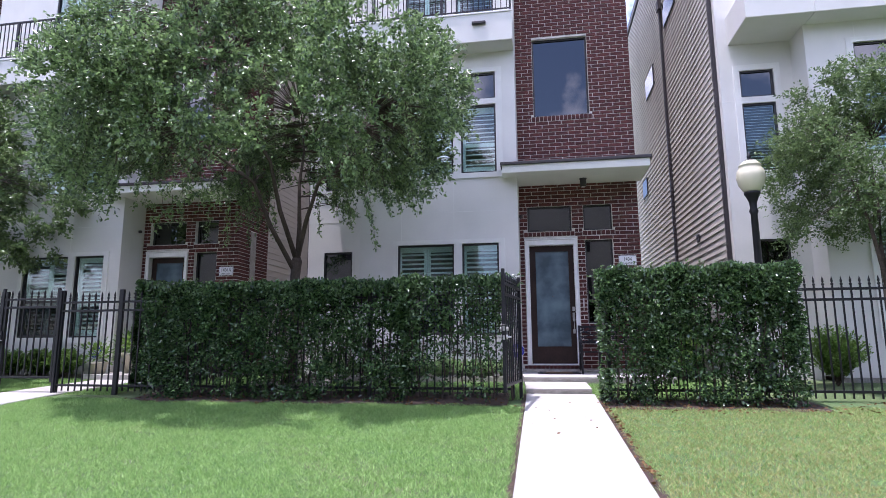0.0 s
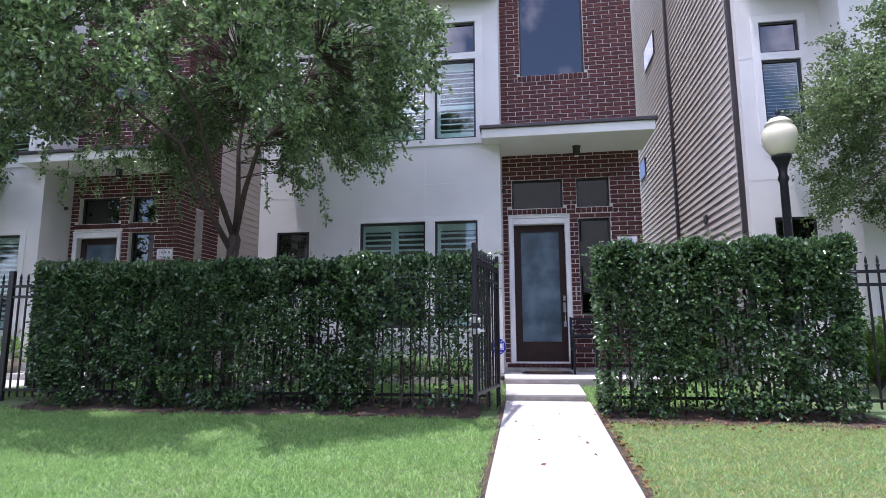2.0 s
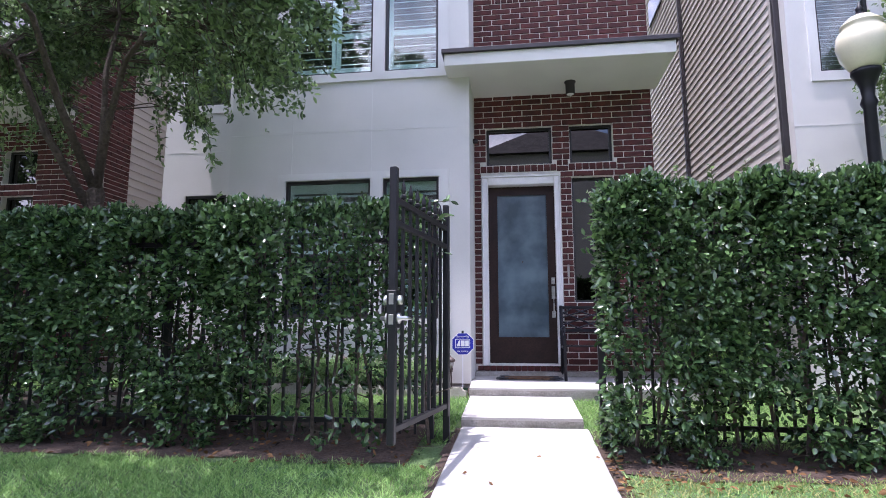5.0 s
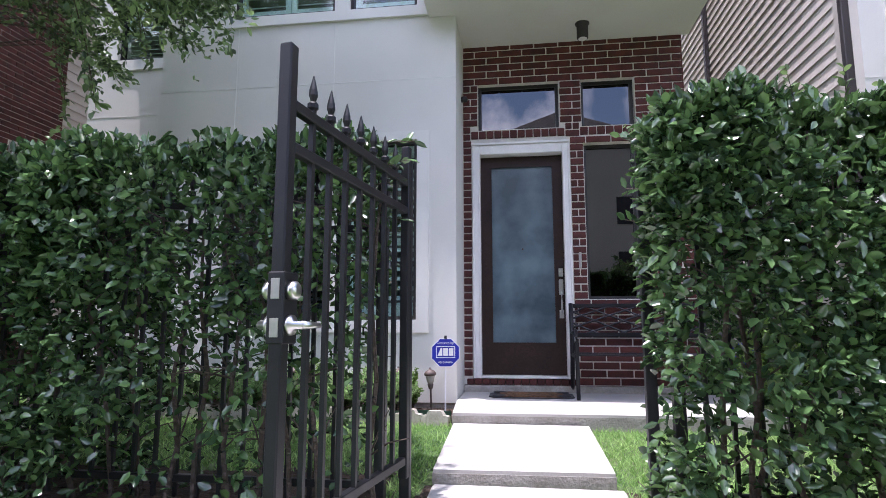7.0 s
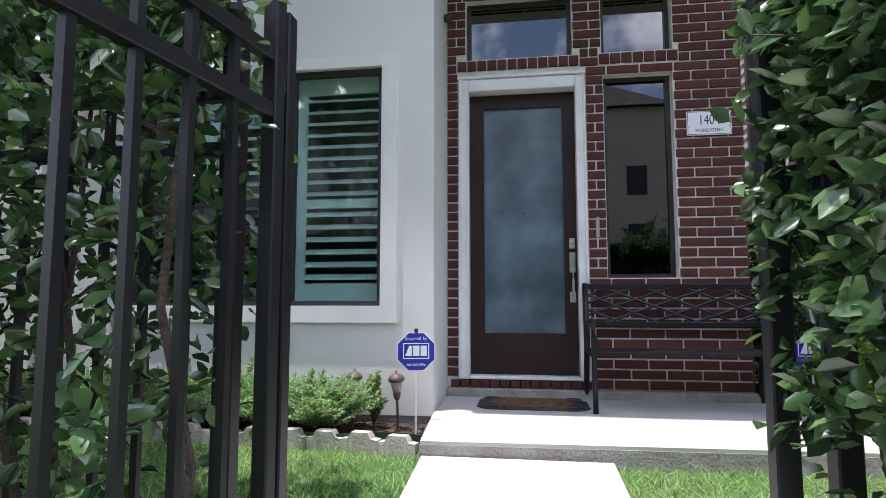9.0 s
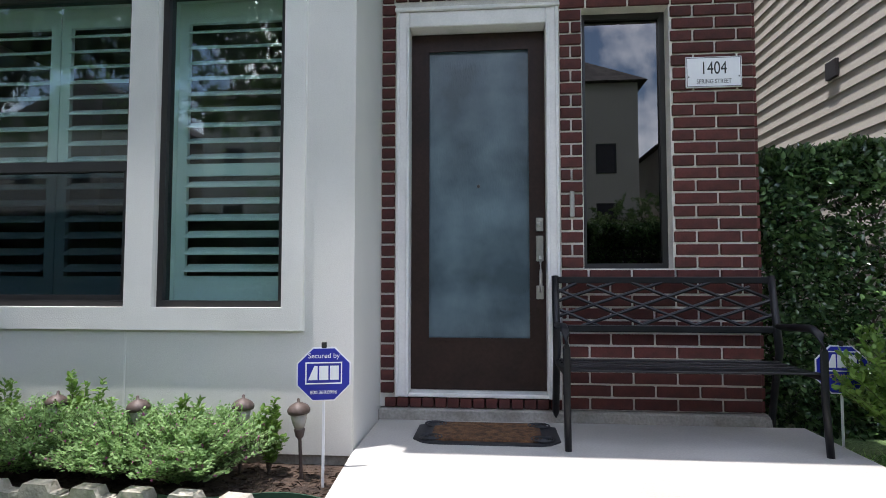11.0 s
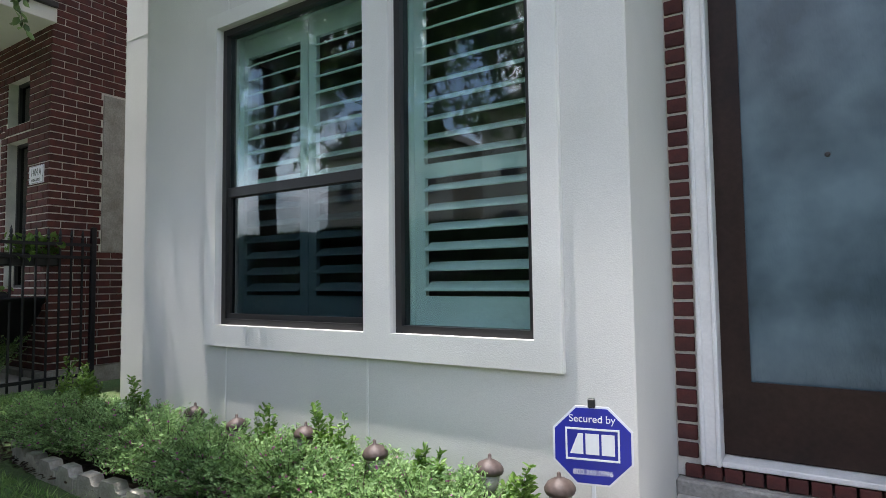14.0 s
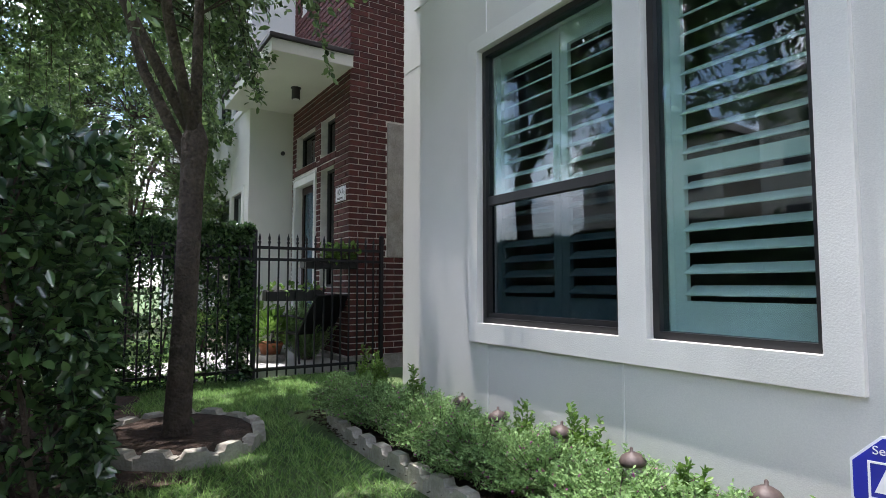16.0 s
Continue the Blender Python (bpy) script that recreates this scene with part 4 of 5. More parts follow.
tree("oak_tree", -4.12, -2.43, -0.25, 7, (-4.35, -3.7, 4.15), (3.55, 2.5, 2.2), 2.15, 11, 120000, 0.07, OAK_LEAF, "spreading live oak with grey-green leaves behind the hedge", trunk_r=0.085, limbs=4, trailing=50)
tree("oak_tree", -13.3, -2.2, -0.30, 7, (-13.0, -2.4, 3.7), (3.7, 2.4, 3.0), 1.3, 15, 60000, 0.09, ELM_LEAF, "spreading oak in the neighbouring front yard")
tree("young_tree", 5.35, -2.5, -0.33, 5, (5.55, -2.4, 3.1), (1.6, 1.3, 1.85), 1.5, 21, 60000, 0.052, ELM_LEAF, "slender young tree with light green leaves", trunk_r=0.07, limbs=4)


# ---------- lamp post ----------
def lamp_post(x, y, z):
    r = thing("street_lamp", x, y, z, "black lamp post with a cream acorn globe", "street lamp")
    part("pole", Shape().lathe(x, y, [(0.17, z - 0.05), (0.17, z + 0.25), (0.13, z + 0.3), (0.12, z + 0.7), (0.075, z + 0.8), (0.06, z + 1.2), (0.05, z + 2.75), (0.07, z + 2.8), (0.05, z + 2.86), (0.06, z + 2.95), (0.1, z + 3.05), (0.12, z + 3.08), (0.12, z + 3.11)], 20), IRON, r, "", True)
    GLOBE = mat("cream_globe", (0.72, 0.68, 0.5), 0.25, vary=0.03, bump=0.0)
    part("globe", Shape().lathe(x, y, [(0.1, z + 3.11), (0.13, z + 3.14), (0.19, z + 3.24), (0.215, z + 3.36), (0.2, z + 3.46), (0.15, z + 3.53), (0.17, z + 3.545), (0.16, z + 3.56), (0.1, z + 3.62), (0.07, z + 3.63)], 28), GLOBE, r, "cream acorn globe", True)
    part("finial", Shape().lathe(x, y, [(0.075, z + 3.625), (0.06, z + 3.645), (0.02, z + 3.66), (0.03, z + 3.69), (0.035, z + 3.71), (0.012, z + 3.74), (0.006, z + 3.78)], 12), IRON, r, "", True)
    return settle(r)


tree("oak_tree", -21.5, -4.5, -0.35, 7, (-21.5, -4.5, 4.0), (4.2, 3.2, 3.4), 1.3, 16, 30000, 0.13, ELM_LEAF, "distant oak further along the row of houses")
lamp_post(3.57, -2.45, -0.33)


# ---------- porch things ----------
def bench():
    r = thing("garden_bench", 1.6, -0.45, -0.166, "black metal garden bench with lattice back on the porch", "bench")
    x0, x1, zf = 0.94, 2.24, -0.166
    yb, yt = -0.27, -0.19
    for z, y in ((0.727, yt), (0.43, yb + 0.03)):
        part("back_rail", Shape().box(x0, x1, y - 0.012, y + 0.012, z - 0.021, z + 0.021, 0.005), IRON, r)
    for x in (x0, x1):
        part("back_post", Shape().tube([(x, -0.14, zf), (x, -0.24, 0.22), (x, yb, 0.3), (x, yt, 0.752)], [0.022, 0.022, 0.024, 0.022], 8), IRON, r, "", True)
        part("front_leg", Shape().tube([(x, -0.76, zf), (x, -0.73, 0.1), (x, -0.73, 0.36), (x, -0.70, 0.44), (x, -0.62, 0.47), (x, -0.45, 0.46), (x, -0.26, 0.45)], [0.019, 0.019, 0.02, 0.021, 0.021, 0.02, 0.018], 8), IRON, r, "curved leg and armrest", True)
        part("side_rail", Shape().box(x - 0.012, x + 0.012, -0.73, -0.26, 0.21, 0.24, 0.004), IRON, r)
    span, zl, zh = x1 - x0, 0.445, 0.712
    def lat(u0, v0, u1, v1):
        a = Vector((x0 + u0 * span, 0, zl + v0 * (zh - zl)))
        b = Vector((x0 + u1 * span, 0, zl + v1 * (zh - zl)))
        for p in (a, b):
            p.y = yb + 0.03 + (p.z - 0.43) / 0.30 * (yt - yb - 0.03)
        part("lattice_bar", Shape().tube([a, b], 0.0115, 6), IRON, r)
    lat(0, 0.55, 0.28, 1), lat(0, 0.2, 0.5, 1), lat(0.12, 0, 0.72, 1), lat(0.38, 0, 0.9, 0.9), lat(0.62, 0, 1, 0.62), lat(0.84, 0, 1, 0.3)
    lat(0, 0.75, 0.1, 0.98), lat(0, 0.85, 0.42, 0), lat(0.15, 0.95, 0.66, 0), lat(0.36, 1, 0.86, 0), lat(0.6, 1, 1, 0.2), lat(0.8, 1, 1, 0.6), lat(0, 0.4, 0.2, 0)
    slat = Shape().box(x0 + 0.01, x1 - 0.01, -0.024, 0.024, -0.006, 0.006, 0.004).mesh("seat_slat", IRON)
    for i in range(7):
        part("seat_slat", slat, None, r).location = (0, -0.70 + i * 0.068, 0.245 - 0.012 * math.sin(i / 6 * math.pi))
    return settle(r)


bench()

COIR = mat("coir", (0.20, 0.10, 0.045), 0.95, vary=0.45, scale=25, grain=140, bump=1.0, depth=0.012, tint=(0.07, 0.035, 0.02))
RUBBER = mat("black_rubber", (0.035, 0.035, 0.04), 0.6, vary=0.15)
mat_root = thing("doormat", 0.5, -0.46, -0.166, "brown coir doormat with black rubber lattice corners", "doormat")
x0, x1, y0, y1 = 0.10, 0.92, -0.70, -0.23
oct_ = [(x0 + 0.12, y0), (x1 - 0.12, y0), (x1 - 0.06, y0 + 0.02), (x1, y0 + 0.09), (x1, y1 - 0.09), (x1 - 0.12, y1), (x0 + 0.12, y1), (x0, y1 - 0.09), (x0, y0 + 0.09), (x0 + 0.06, y0 + 0.02)]
part("rubber_base", Shape().slab(oct_, -0.1655, -0.157), RUBBER, mat_root)
mid = [((x - 0.51) * 0.86 + 0.51, (y + 0.465) * 0.8 - 0.465) for x, y in oct_]
mid = [(min(max(x, x0 + 0.1), x1 - 0.1), y) for x, y in mid]
part("coir_mat", Shape().slab(mid, -0.157, -0.146), COIR, mat_root)
for cx, cy in ((x0 + 0.1, y0 + 0.09), (x1 - 0.1, y0 + 0.09), (x0 + 0.1, y1 - 0.09), (x1 - 0.1, y1 - 0.09)):
    for k in range(3):
        part("scroll", Shape().tube([(cx + (0.02 + 0.022 * k) * math.cos(a), cy + (0.016 + 0.018 * k) * math.sin(a), -0.147) for a in [2 * math.pi * i / 14 for i in range(15)]], 0.005, 5), RUBBER, mat_root)
settle(mat_root)

BLUE = mat("sign_blue", (0.012, 0.02, 0.33), 0.35, vary=0.04, bump=0.0)
SIGN_WHITE = mat("sign_white", (0.8, 0.8, 0.82), 0.4, vary=0.02, bump=0.0)
GOLD = mat("sign_gold", (0.5, 0.36, 0.12), 0.4, vary=0.02, bump=0.0)
INK = mat("black_ink", (0.015, 0.015, 0.015), 0.5, vary=0.05, bump=0.0)


def octagon(r, y0, y1):
    c = [(r * math.cos(math.pi / 8 + i * math.pi / 4) / math.cos(math.pi / 8), r * math.sin(math.pi / 8 + i * math.pi / 4) / math.cos(math.pi / 8)) for i in range(8)]
    return Shape().add([(x, y0, z) for x, z in c] + [(x, y1, z) for x, z in c], [tuple(range(8)), tuple(reversed(range(8, 16)))] + [(i, 8 + i, 8 + (i + 1) % 8, (i + 1) % 8) for i in range(8)])


def yard_sign(x, y, z, ground, turn, r, kind):
    root = thing("yard_sign", x, y, ground, "blue octagonal security sign on a white stake", "sign", "security signs")
    face = part("sign_face", octagon(r, 0, 0.006), SIGN_WHITE, root)
    part("blue_field", octagon(r * 0.95, -0.002, 0.0), BLUE, face, "blue field")
    part("stake", Shape().box(-0.007, 0.007, 0.007, 0.015, ground - z - 0.03, r, 0.002), SIGN_WHITE, root, "white stake")
    part("top_clip", Shape().box(-0.012, 0.012, -0.004, 0.016, r - 0.005, r + 0.025, 0.003), INK, root)
    a, b, c, d = (-0.088, 0.088, -0.048, 0.058) if kind == 0 else (-0.088, 0.088, -0.01, 0.10)
    k = r / 0.13
    part("logo_box", Shape().wall(a * k, b * k, c * k, d * k, -0.0045, -0.0018, [((a + 0.006) * k, (b - 0.006) * k, (c + 0.006) * k, (d - 0.006) * k)]), SIGN_WHITE, face)
    lo, hi = (c + 0.02) * k, (d - 0.018) * k
    def poly(pts):
        n = len(pts)
        part("logo_mark", Shape().add([(p * k, -0.0042, lo + q * (hi - lo)) for p, q in pts] + [(p * k, -0.0018, lo + q * (hi - lo)) for p, q in pts],
             [tuple(range(n)), tuple(reversed(range(n, 2 * n)))] + [(i, n + i, n + (i + 1) % n, (i + 1) % n) for i in range(n)]), SIGN_WHITE, face)
    poly([(-0.074, 0), (-0.030, 0), (-0.030, 1), (-0.046, 1)])
    poly([(-0.022, 0), (0.022, 0), (0.022, 1), (-0.022, 1)])
    poly([(0.030, 0.0), (0.072, 0.0), (0.072, 1), (0.030, 1)])
    def line(text, zz, size, m, wid=1.0):
        o = part("lettering", words(text, size * k, m, width=wid), None, face)
        o.location, o.rotation_euler = (0, -0.003, zz * k), (math.pi / 2, 0, 0)
    if kind == 0:
        line("Secured by", 0.088, 0.034, SIGN_WHITE)
        line("800.369.0996", -0.088, 0.024, SIGN_WHITE)
    else:
        line("CUSTOM HOME", -0.035, 0.028, GOLD)
        line("SERVICES", -0.062, 0.018, GOLD)
        line("1-800-    5519", -0.09, 0.018, SIGN_WHITE)
    for ch in root.children:
        ch.location.z += z - ground
    root.rotation_euler = (0, 0, radians(turn))
    return root


yard_sign(-0.255, -1.15, 0.28, -0.27, 13, 0.127, 0)
yard_sign(2.50, -0.42, 0.225, -0.29, -6, 0.135, 1)
yard_sign(-9.2, -1.0, 0.275, -0.27, 10, 0.128, 0)


def number_plate(x, z, number, w=0.345, hh=0.20):
    root = thing("house_number_plate", x, BRICK - 0.006, z, "white enamel house number plate with black lettering", "number plate", "number plates")
    part("plate", Shape().box(-w / 2, w / 2, -0.010, 0.004, -hh / 2, hh / 2, 0.003), SIGN_WHITE, root)
    part("border", Shape().wall(-w / 2 + 0.006, w / 2 - 0.006, -hh / 2 + 0.006, hh / 2 - 0.006, -0.0115, -0.0095, [(-w / 2 + 0.009, w / 2 - 0.009, -hh / 2 + 0.009, hh / 2 - 0.009)]), INK, root)
    for text, zz, size, wid in ((number, 0.022, 0.115, 0.72), ("SPRING STREET", -0.062, 0.04, 0.78)):
        o = part("lettering", words(text, size, INK, width=wid), None, root)
        o.location, o.rotation_euler = (0, -0.0105, zz), (math.pi / 2, 0, 0)
    for sx in (-1, 1):
        part("screw", Shape().lathe(0, 0, [(0.005, 0), (0.004, 0.003)], 8).turned(pose(sx * (w / 2 - 0.018), -0.0095, -0.03, 90, 0, 0)), INK, root)
    return root


number_plate(1.955, 2.05, "1404")
number_plate(1.955 - PITCH, 2.05, "1404 A")


# ---------- garden bed ----------
def bed_line(t):
    """The front line of the bed from the porch (0) round to the wall (1)."""
    pts = [(-0.17, -1.56), (-0.7, -1.47), (-1.3, -1.42), (-2.0, -1.42), (-2.7, -1.42), (-3.4, -1.40), (-3.95, -1.33), (-4.3, -1.2), (-4.5, -1.0), (-4.55, -0.75)]
    f = t * (len(pts) - 1)
    i = min(int(f), len(pts) - 2)
    a, b = pts[i], pts[i + 1]
    return Vector((a[0] + (b[0] - a[0]) * (f - i), a[1] + (b[1] - a[1]) * (f - i), 0))


outline = [tuple(bed_line(i / 30)[:2]) for i in range(31)] + [(-4.5, -0.3), (-3.5, -0.3), (-3.45, -0.8), (-0.3, -0.8), (-0.17, -0.8)]
single("mulch_bed", Shape().slab(list(reversed(outline)), -0.45, -0.255), SOIL, "dark bark mulch bed along the stucco wall", "garden bed", kind="structure")
rng = np.random.default_rng(9)
n = 2600
chip_at = np.stack([rng.uniform(-4.4, -0.2, n), rng.uniform(-1.45, -0.85, n), rng.uniform(-0.256, -0.243, n)], 1)
tagged(part("mulch_chip", leaf_mesh("mulch_chip", chip_at, np.stack([rng.normal(size=n), rng.normal(size=n), rng.normal(0, 0.25, n)], 1), rng, 0.045, 0.012, SOIL), None), "dark brown bark mulch chips in the bed", "mulch", kind="stuff")
block = Shape()
prof = [(-0.115, 0), (0.115, 0), (0.115, 0.085), (0.075, 0.09), (0.055, 0.125), (-0.055, 0.125), (-0.075, 0.09), (-0.115, 0.085)]
block.add([(x, -0.035, z) for x, z in prof] + [(x, 0.035, z) for x, z in prof], [tuple(range(8)), tuple(reversed(range(8, 16)))] + [(i, 8 + i, 8 + (i + 1) % 8, (i + 1) % 8) for i in range(8)])
EDGING = mat("edging_concrete", (0.47, 0.44, 0.38), 0.95, vary=0.15, scale=12, grain=60, bump=0.7, depth=0.01, tint=(0.33, 0.30, 0.25), each=0.12)
blk = block.mesh("edging_block", EDGING)
length, prev, at, placed = 0.0, bed_line(0), 0.0, 0
for i in range(1, 1201):
    q = bed_line(i / 1200)
    length += (q - prev).length
    if length >= at + 0.115:
        d = q - prev
        o = tagged(new("edging_block", blk), "scalloped concrete garden edging block round the bed", "edging block", "bed edging")
        o.location = (q.x, q.y, level(q.x, q.y) - 0.005 + random.uniform(-0.008, 0.008))
        o.rotation_euler = (random.uniform(-0.05, 0.05), 0, math.atan2(d.y, d.x) + random.uniform(-0.05, 0.05))
        at += 0.236
    prev = q
cx, cy = -4.15, -2.40
single("tree_bed", Shape().slab([(cx + 0.66 * math.cos(a), cy + 0.5 * math.sin(a)) for a in [2 * math.pi * i / 24 for i in range(24)]], -0.42, -0.235), SOIL, "dark soil bed round the tree trunk", "garden bed", kind="structure")
for i in range(15):
    a = 2 * math.pi * i / 15
    o = tagged(new("edging_block", blk), "scalloped concrete edging block round the tree", "edging block", "tree ring edging")
    o.location = (cx + 0.66 * math.cos(a), cy + 0.53 * math.sin(a), level(0, cy) - 0.01 + random.uniform(-0.012, 0.012))
    o.rotation_euler = (random.uniform(-0.08, 0.08), 0, math.atan2(0.53 * math.cos(a), -0.70 * math.sin(a)) + random.uniform(-0.1, 0.1))
    o.scale = (1.12, 1.2, 0.95)

BRONZE = mat("bronze_lamp", (0.11, 0.078, 0.068), 0.55, 0.1, vary=0.2, bump=0.1)
LENS = mat("lamp_lens", (0.45, 0.42, 0.38), 0.2, vary=0.1, bump=0.0)


def path_light(x, y, z, tilt):
    r = thing("path_light", x, y, z, "small bronze solar path light standing in the bed", "garden light", "path lights")
    part("stake", Shape().tube([(0, 0, -0.08), (0, 0, 0.2)], 0.009, 8), BRONZE, r)
    part("collar", Shape().lathe(0, 0, [(0.012, 0.19), (0.02, 0.2), (0.028, 0.235), (0.024, 0.24)], 14), BRONZE, r, "", True)
    part("lens", Shape().lathe(0, 0, [(0.022, 0.238), (0.034, 0.27), (0.044, 0.32)], 14), LENS, r, "clear ribbed lens", True)
    part("cap", Shape().lathe(0, 0, [(0.052, 0.316), (0.056, 0.325), (0.056, 0.335), (0.045, 0.352), (0.02, 0.366), (0.008, 0.37), (0.007, 0.385), (0.002, 0.39)], 18), BRONZE, r, "", True)
    r.rotation_euler = (radians(tilt), radians(-tilt * 0.6), 0)


for i, x in enumerate((-0.40, -0.73, -1.23, -1.75, -2.17, -2.65)):
    path_light(x, -1.03 + 0.03 * (i % 2), -0.245, (3, -2, 4, -3, 2, -4)[i])


PETAL = mat("pink_petal", (0.55, 0.13, 0.40), 0.6, vary=0.1, bump=0.0)


def feathery(x, y, z, r, hgt, count, seed, flowers=True, label="feathery green shrub with tiny pink flowers in the bed", leaf=0.02, material=None, group="bed shrubs", rise=1.0):
    """A low spreading shrub of arching sprays set with tiny leaves."""
    rng = np.random.default_rng(seed)
    root = thing("flowering_shrub" if flowers else "shrub", x, y, z, label, "shrub", group)
    P, N, F = [], [], []
    stems = Shape()
    for i in range(count):
        a, q = rng.uniform(0, 2 * math.pi), rng.uniform(0.15, 1) ** 0.6
        ln = hgt * rng.uniform(0.75, 1.15)
        tip = np.array([r * q * math.cos(a), r * q * math.sin(a), ln * (1.05 - 0.45 * q * q) * rise])
        mid = np.array([tip[0] * 0.45, tip[1] * 0.45, tip[2] * 0.65])
        t = np.linspace(0.3, 1, 26)[:, None]
        line = mid * 2 * t * (1 - t) + tip * t * t
        stems.tube([(0, 0, 0), tuple(mid * 0.8), tuple(tip)], [0.003, 0.002, 0.0008], 3, False)
        for s in (-1, 1):
            P.append(line + rng.normal(0, 0.004, line.shape))
            N.append(np.stack([np.full(26, -math.sin(a) * s), np.full(26, math.cos(a) * s), np.full(26, 0.5)], 1) + rng.normal(0, 0.5, (26, 3)) + (tip - mid) * 1.2)
        if flowers and rng.uniform() < 0.5:
            F.append(line[rng.integers(10, 25)] + rng.normal(0, 0.006, 3))
    tagged(part("stem", stems, BARK, root), kind="stuff")
    part("foliage", leaf_mesh("foliage", np.concatenate(P), np.concatenate(N), rng, leaf, leaf * 0.45, material or FINE_LEAF), None, root)
    if F:
        F = np.repeat(np.array(F), 4, 0)
        tagged(part("blossom", leaf_mesh("blossom", F, rng.normal(size=F.shape), rng, 0.011, 0.009, PETAL), None, root, "tiny pink flowers"), kind="stuff")
    return root


for i, x in enumerate((-0.85, -1.25, -1.7, -2.15, -2.6, -3.05, -3.5, -3.95)):
    feathery(x, -1.16 + 0.04 * ((i * 7) % 3 - 1), -0.26, 0.37, 0.35, 360, 40 + i, leaf=0.022)
SPRIG = leafy("light_green_leaf", (0.10, 0.20, 0.03), (0.22, 0.36, 0.08), 0.4, 0.4, 0.35)
for i, (x, h_) in enumerate(((-0.58, 0.36), (-1.0, 0.38), (-1.62, 0.46), (-1.5, 0.42), (-2.02, 0.42), (-3.2, 0.48), (-4.05, 0.56), (-3.75, 0.52))):
    feathery(x, -1.0, -0.26, 0.09, h_, 16, 60 + i, False, "upright light green shrub sprigs in the bed", 0.034, SPRIG, "bed sprigs")
feathery(2.75, -0.75, -0.28, 0.42, 0.85, 120, 75, False, "leafy rose shrub beside the porch", 0.05, SPRIG, "bed sprigs")
feathery(4.9, -1.6, -0.3, 0.5, 0.9, 160, 76, False, "rounded green shrub by the neighbouring wall", 0.05, SPRIG, "bed sprigs")
for i, x in enumerate((-11.6, -11.0, -10.3, -9.7)):
    feathery(x, -1.25, -0.27, 0.4, 0.55, 90, 80 + i, False, "green shrub under the neighbouring windows", 0.06, SPRIG, "neighbour shrubs")


# ---------- neighbouring yard ----------
single("porch_slab", Shape().slab([(-8.95, -1.6), (-6.62, -1.6), (-6.62, -0.165), (-8.95, -0.165)], -0.42, -0.166), CONCRETE, "pale concrete porch slab of the neighbouring house", "porch", kind="structure")
walk_slabs("side_walk", -8.6, -7.5, [-14, -11, -8.6, -6.2, -3.9, -1.62], 0.03, "pale concrete walk of the neighbouring house")
TERRA = mat("terracotta", (0.36, 0.13, 0.06), 0.85, vary=0.15, scale=8, grain=60, bump=0.3)
GLAZED = mat("cream_pot", (0.55, 0.5, 0.38), 0.5, vary=0.1, bump=0.1)


def pot(x, y, z, r, hgt, material, label, leaves, seed):
    root = thing("plant_pot", x, y, z, label, "plant pot", "pots")
    part("pot", Shape().lathe(0, 0, [(r * 0.7, 0), (r * 0.95, hgt * 0.85), (r * 1.08, hgt * 0.86), (r * 1.08, hgt), (r * 0.95, hgt), (r * 0.9, hgt * 0.9)], 18), material, root, "", True)
    part("soil", Shape().lathe(0, 0, [(r * 0.9, hgt * 0.88), (r * 0.9, hgt * 0.9)], 14), SOIL, root)
    rng = np.random.default_rng(seed)
    d = rng.normal(size=(leaves, 3)) * [0.7, 0.7, 0.5]
    at_ = d * r * 1.2 + [0, 0, hgt + r * 1.1]
    part("foliage", leaf_mesh("foliage", at_, d + [0, 0, 0.6], rng, r * 0.55, r * 0.25, SPRIG), None, root)


pot(-8.35, -0.95, -0.166, 0.2, 0.42, GLAZED, "cream glazed planter by the neighbouring door", 260, 1)
pot(-8.85, -1.3, -0.25, 0.17, 0.32, GLAZED, "cream glazed planter by the neighbouring walk", 200, 2)
for i in range(3):
    single("stepping_stone", Shape().slab([(-7.25 + 0.26 * math.cos(a) * (1 + 0.12 * math.sin(3 * a + i)), -0.9 + 0.2 * math.sin(a)) for a in [2 * math.pi * k / 12 for k in range(12)]], -0.30 + i * 0.075, -0.23 + i * 0.075), CONCRETE_RAW, "stacked flat grey stones under a pot", "stone", "stacked stones")
pot(-7.25, -0.9, -0.08, 0.17, 0.15, TERRA, "terracotta bowl of leafy green herbs on stones", 500, 3)
feathery(-7.1, -0.45, -0.3, 0.42, 0.85, 260, 90, False, "grey-green rounded shrub behind the side fence", 0.03, FINE_LEAF, "neighbour shrubs")
for i, (ya, za) in enumerate(((-0.83, 0.63), (-0.37, 1.03))):
    root = thing("window_box", -6.49, ya, za, "black trough planter hung on the iron fence", "planter box", "fence planters")
    part("trough", Shape().box(-0.14, 0.04, -0.36, 0.36, 0, 0.13, 0.012), INK, root)
    part("soil", Shape().box(-0.125, 0.025, -0.345, 0.345, 0.131, 0.134), SOIL, root)
    rng = np.random.default_rng(31 + i)
    nl = (60, 260)[i]
    at_ = np.stack([rng.uniform(-0.15, 0.08, nl), rng.uniform(-0.1 if i else -0.33, 0.36, nl), rng.uniform(0.1, 0.3 if i else 0.2, nl)], 1)
    part("foliage", leaf_mesh("foliage", at_, rng.normal(size=(nl, 3)) + [0, 0, 0.4], rng, 0.075, 0.05, SPRIG), None, root)


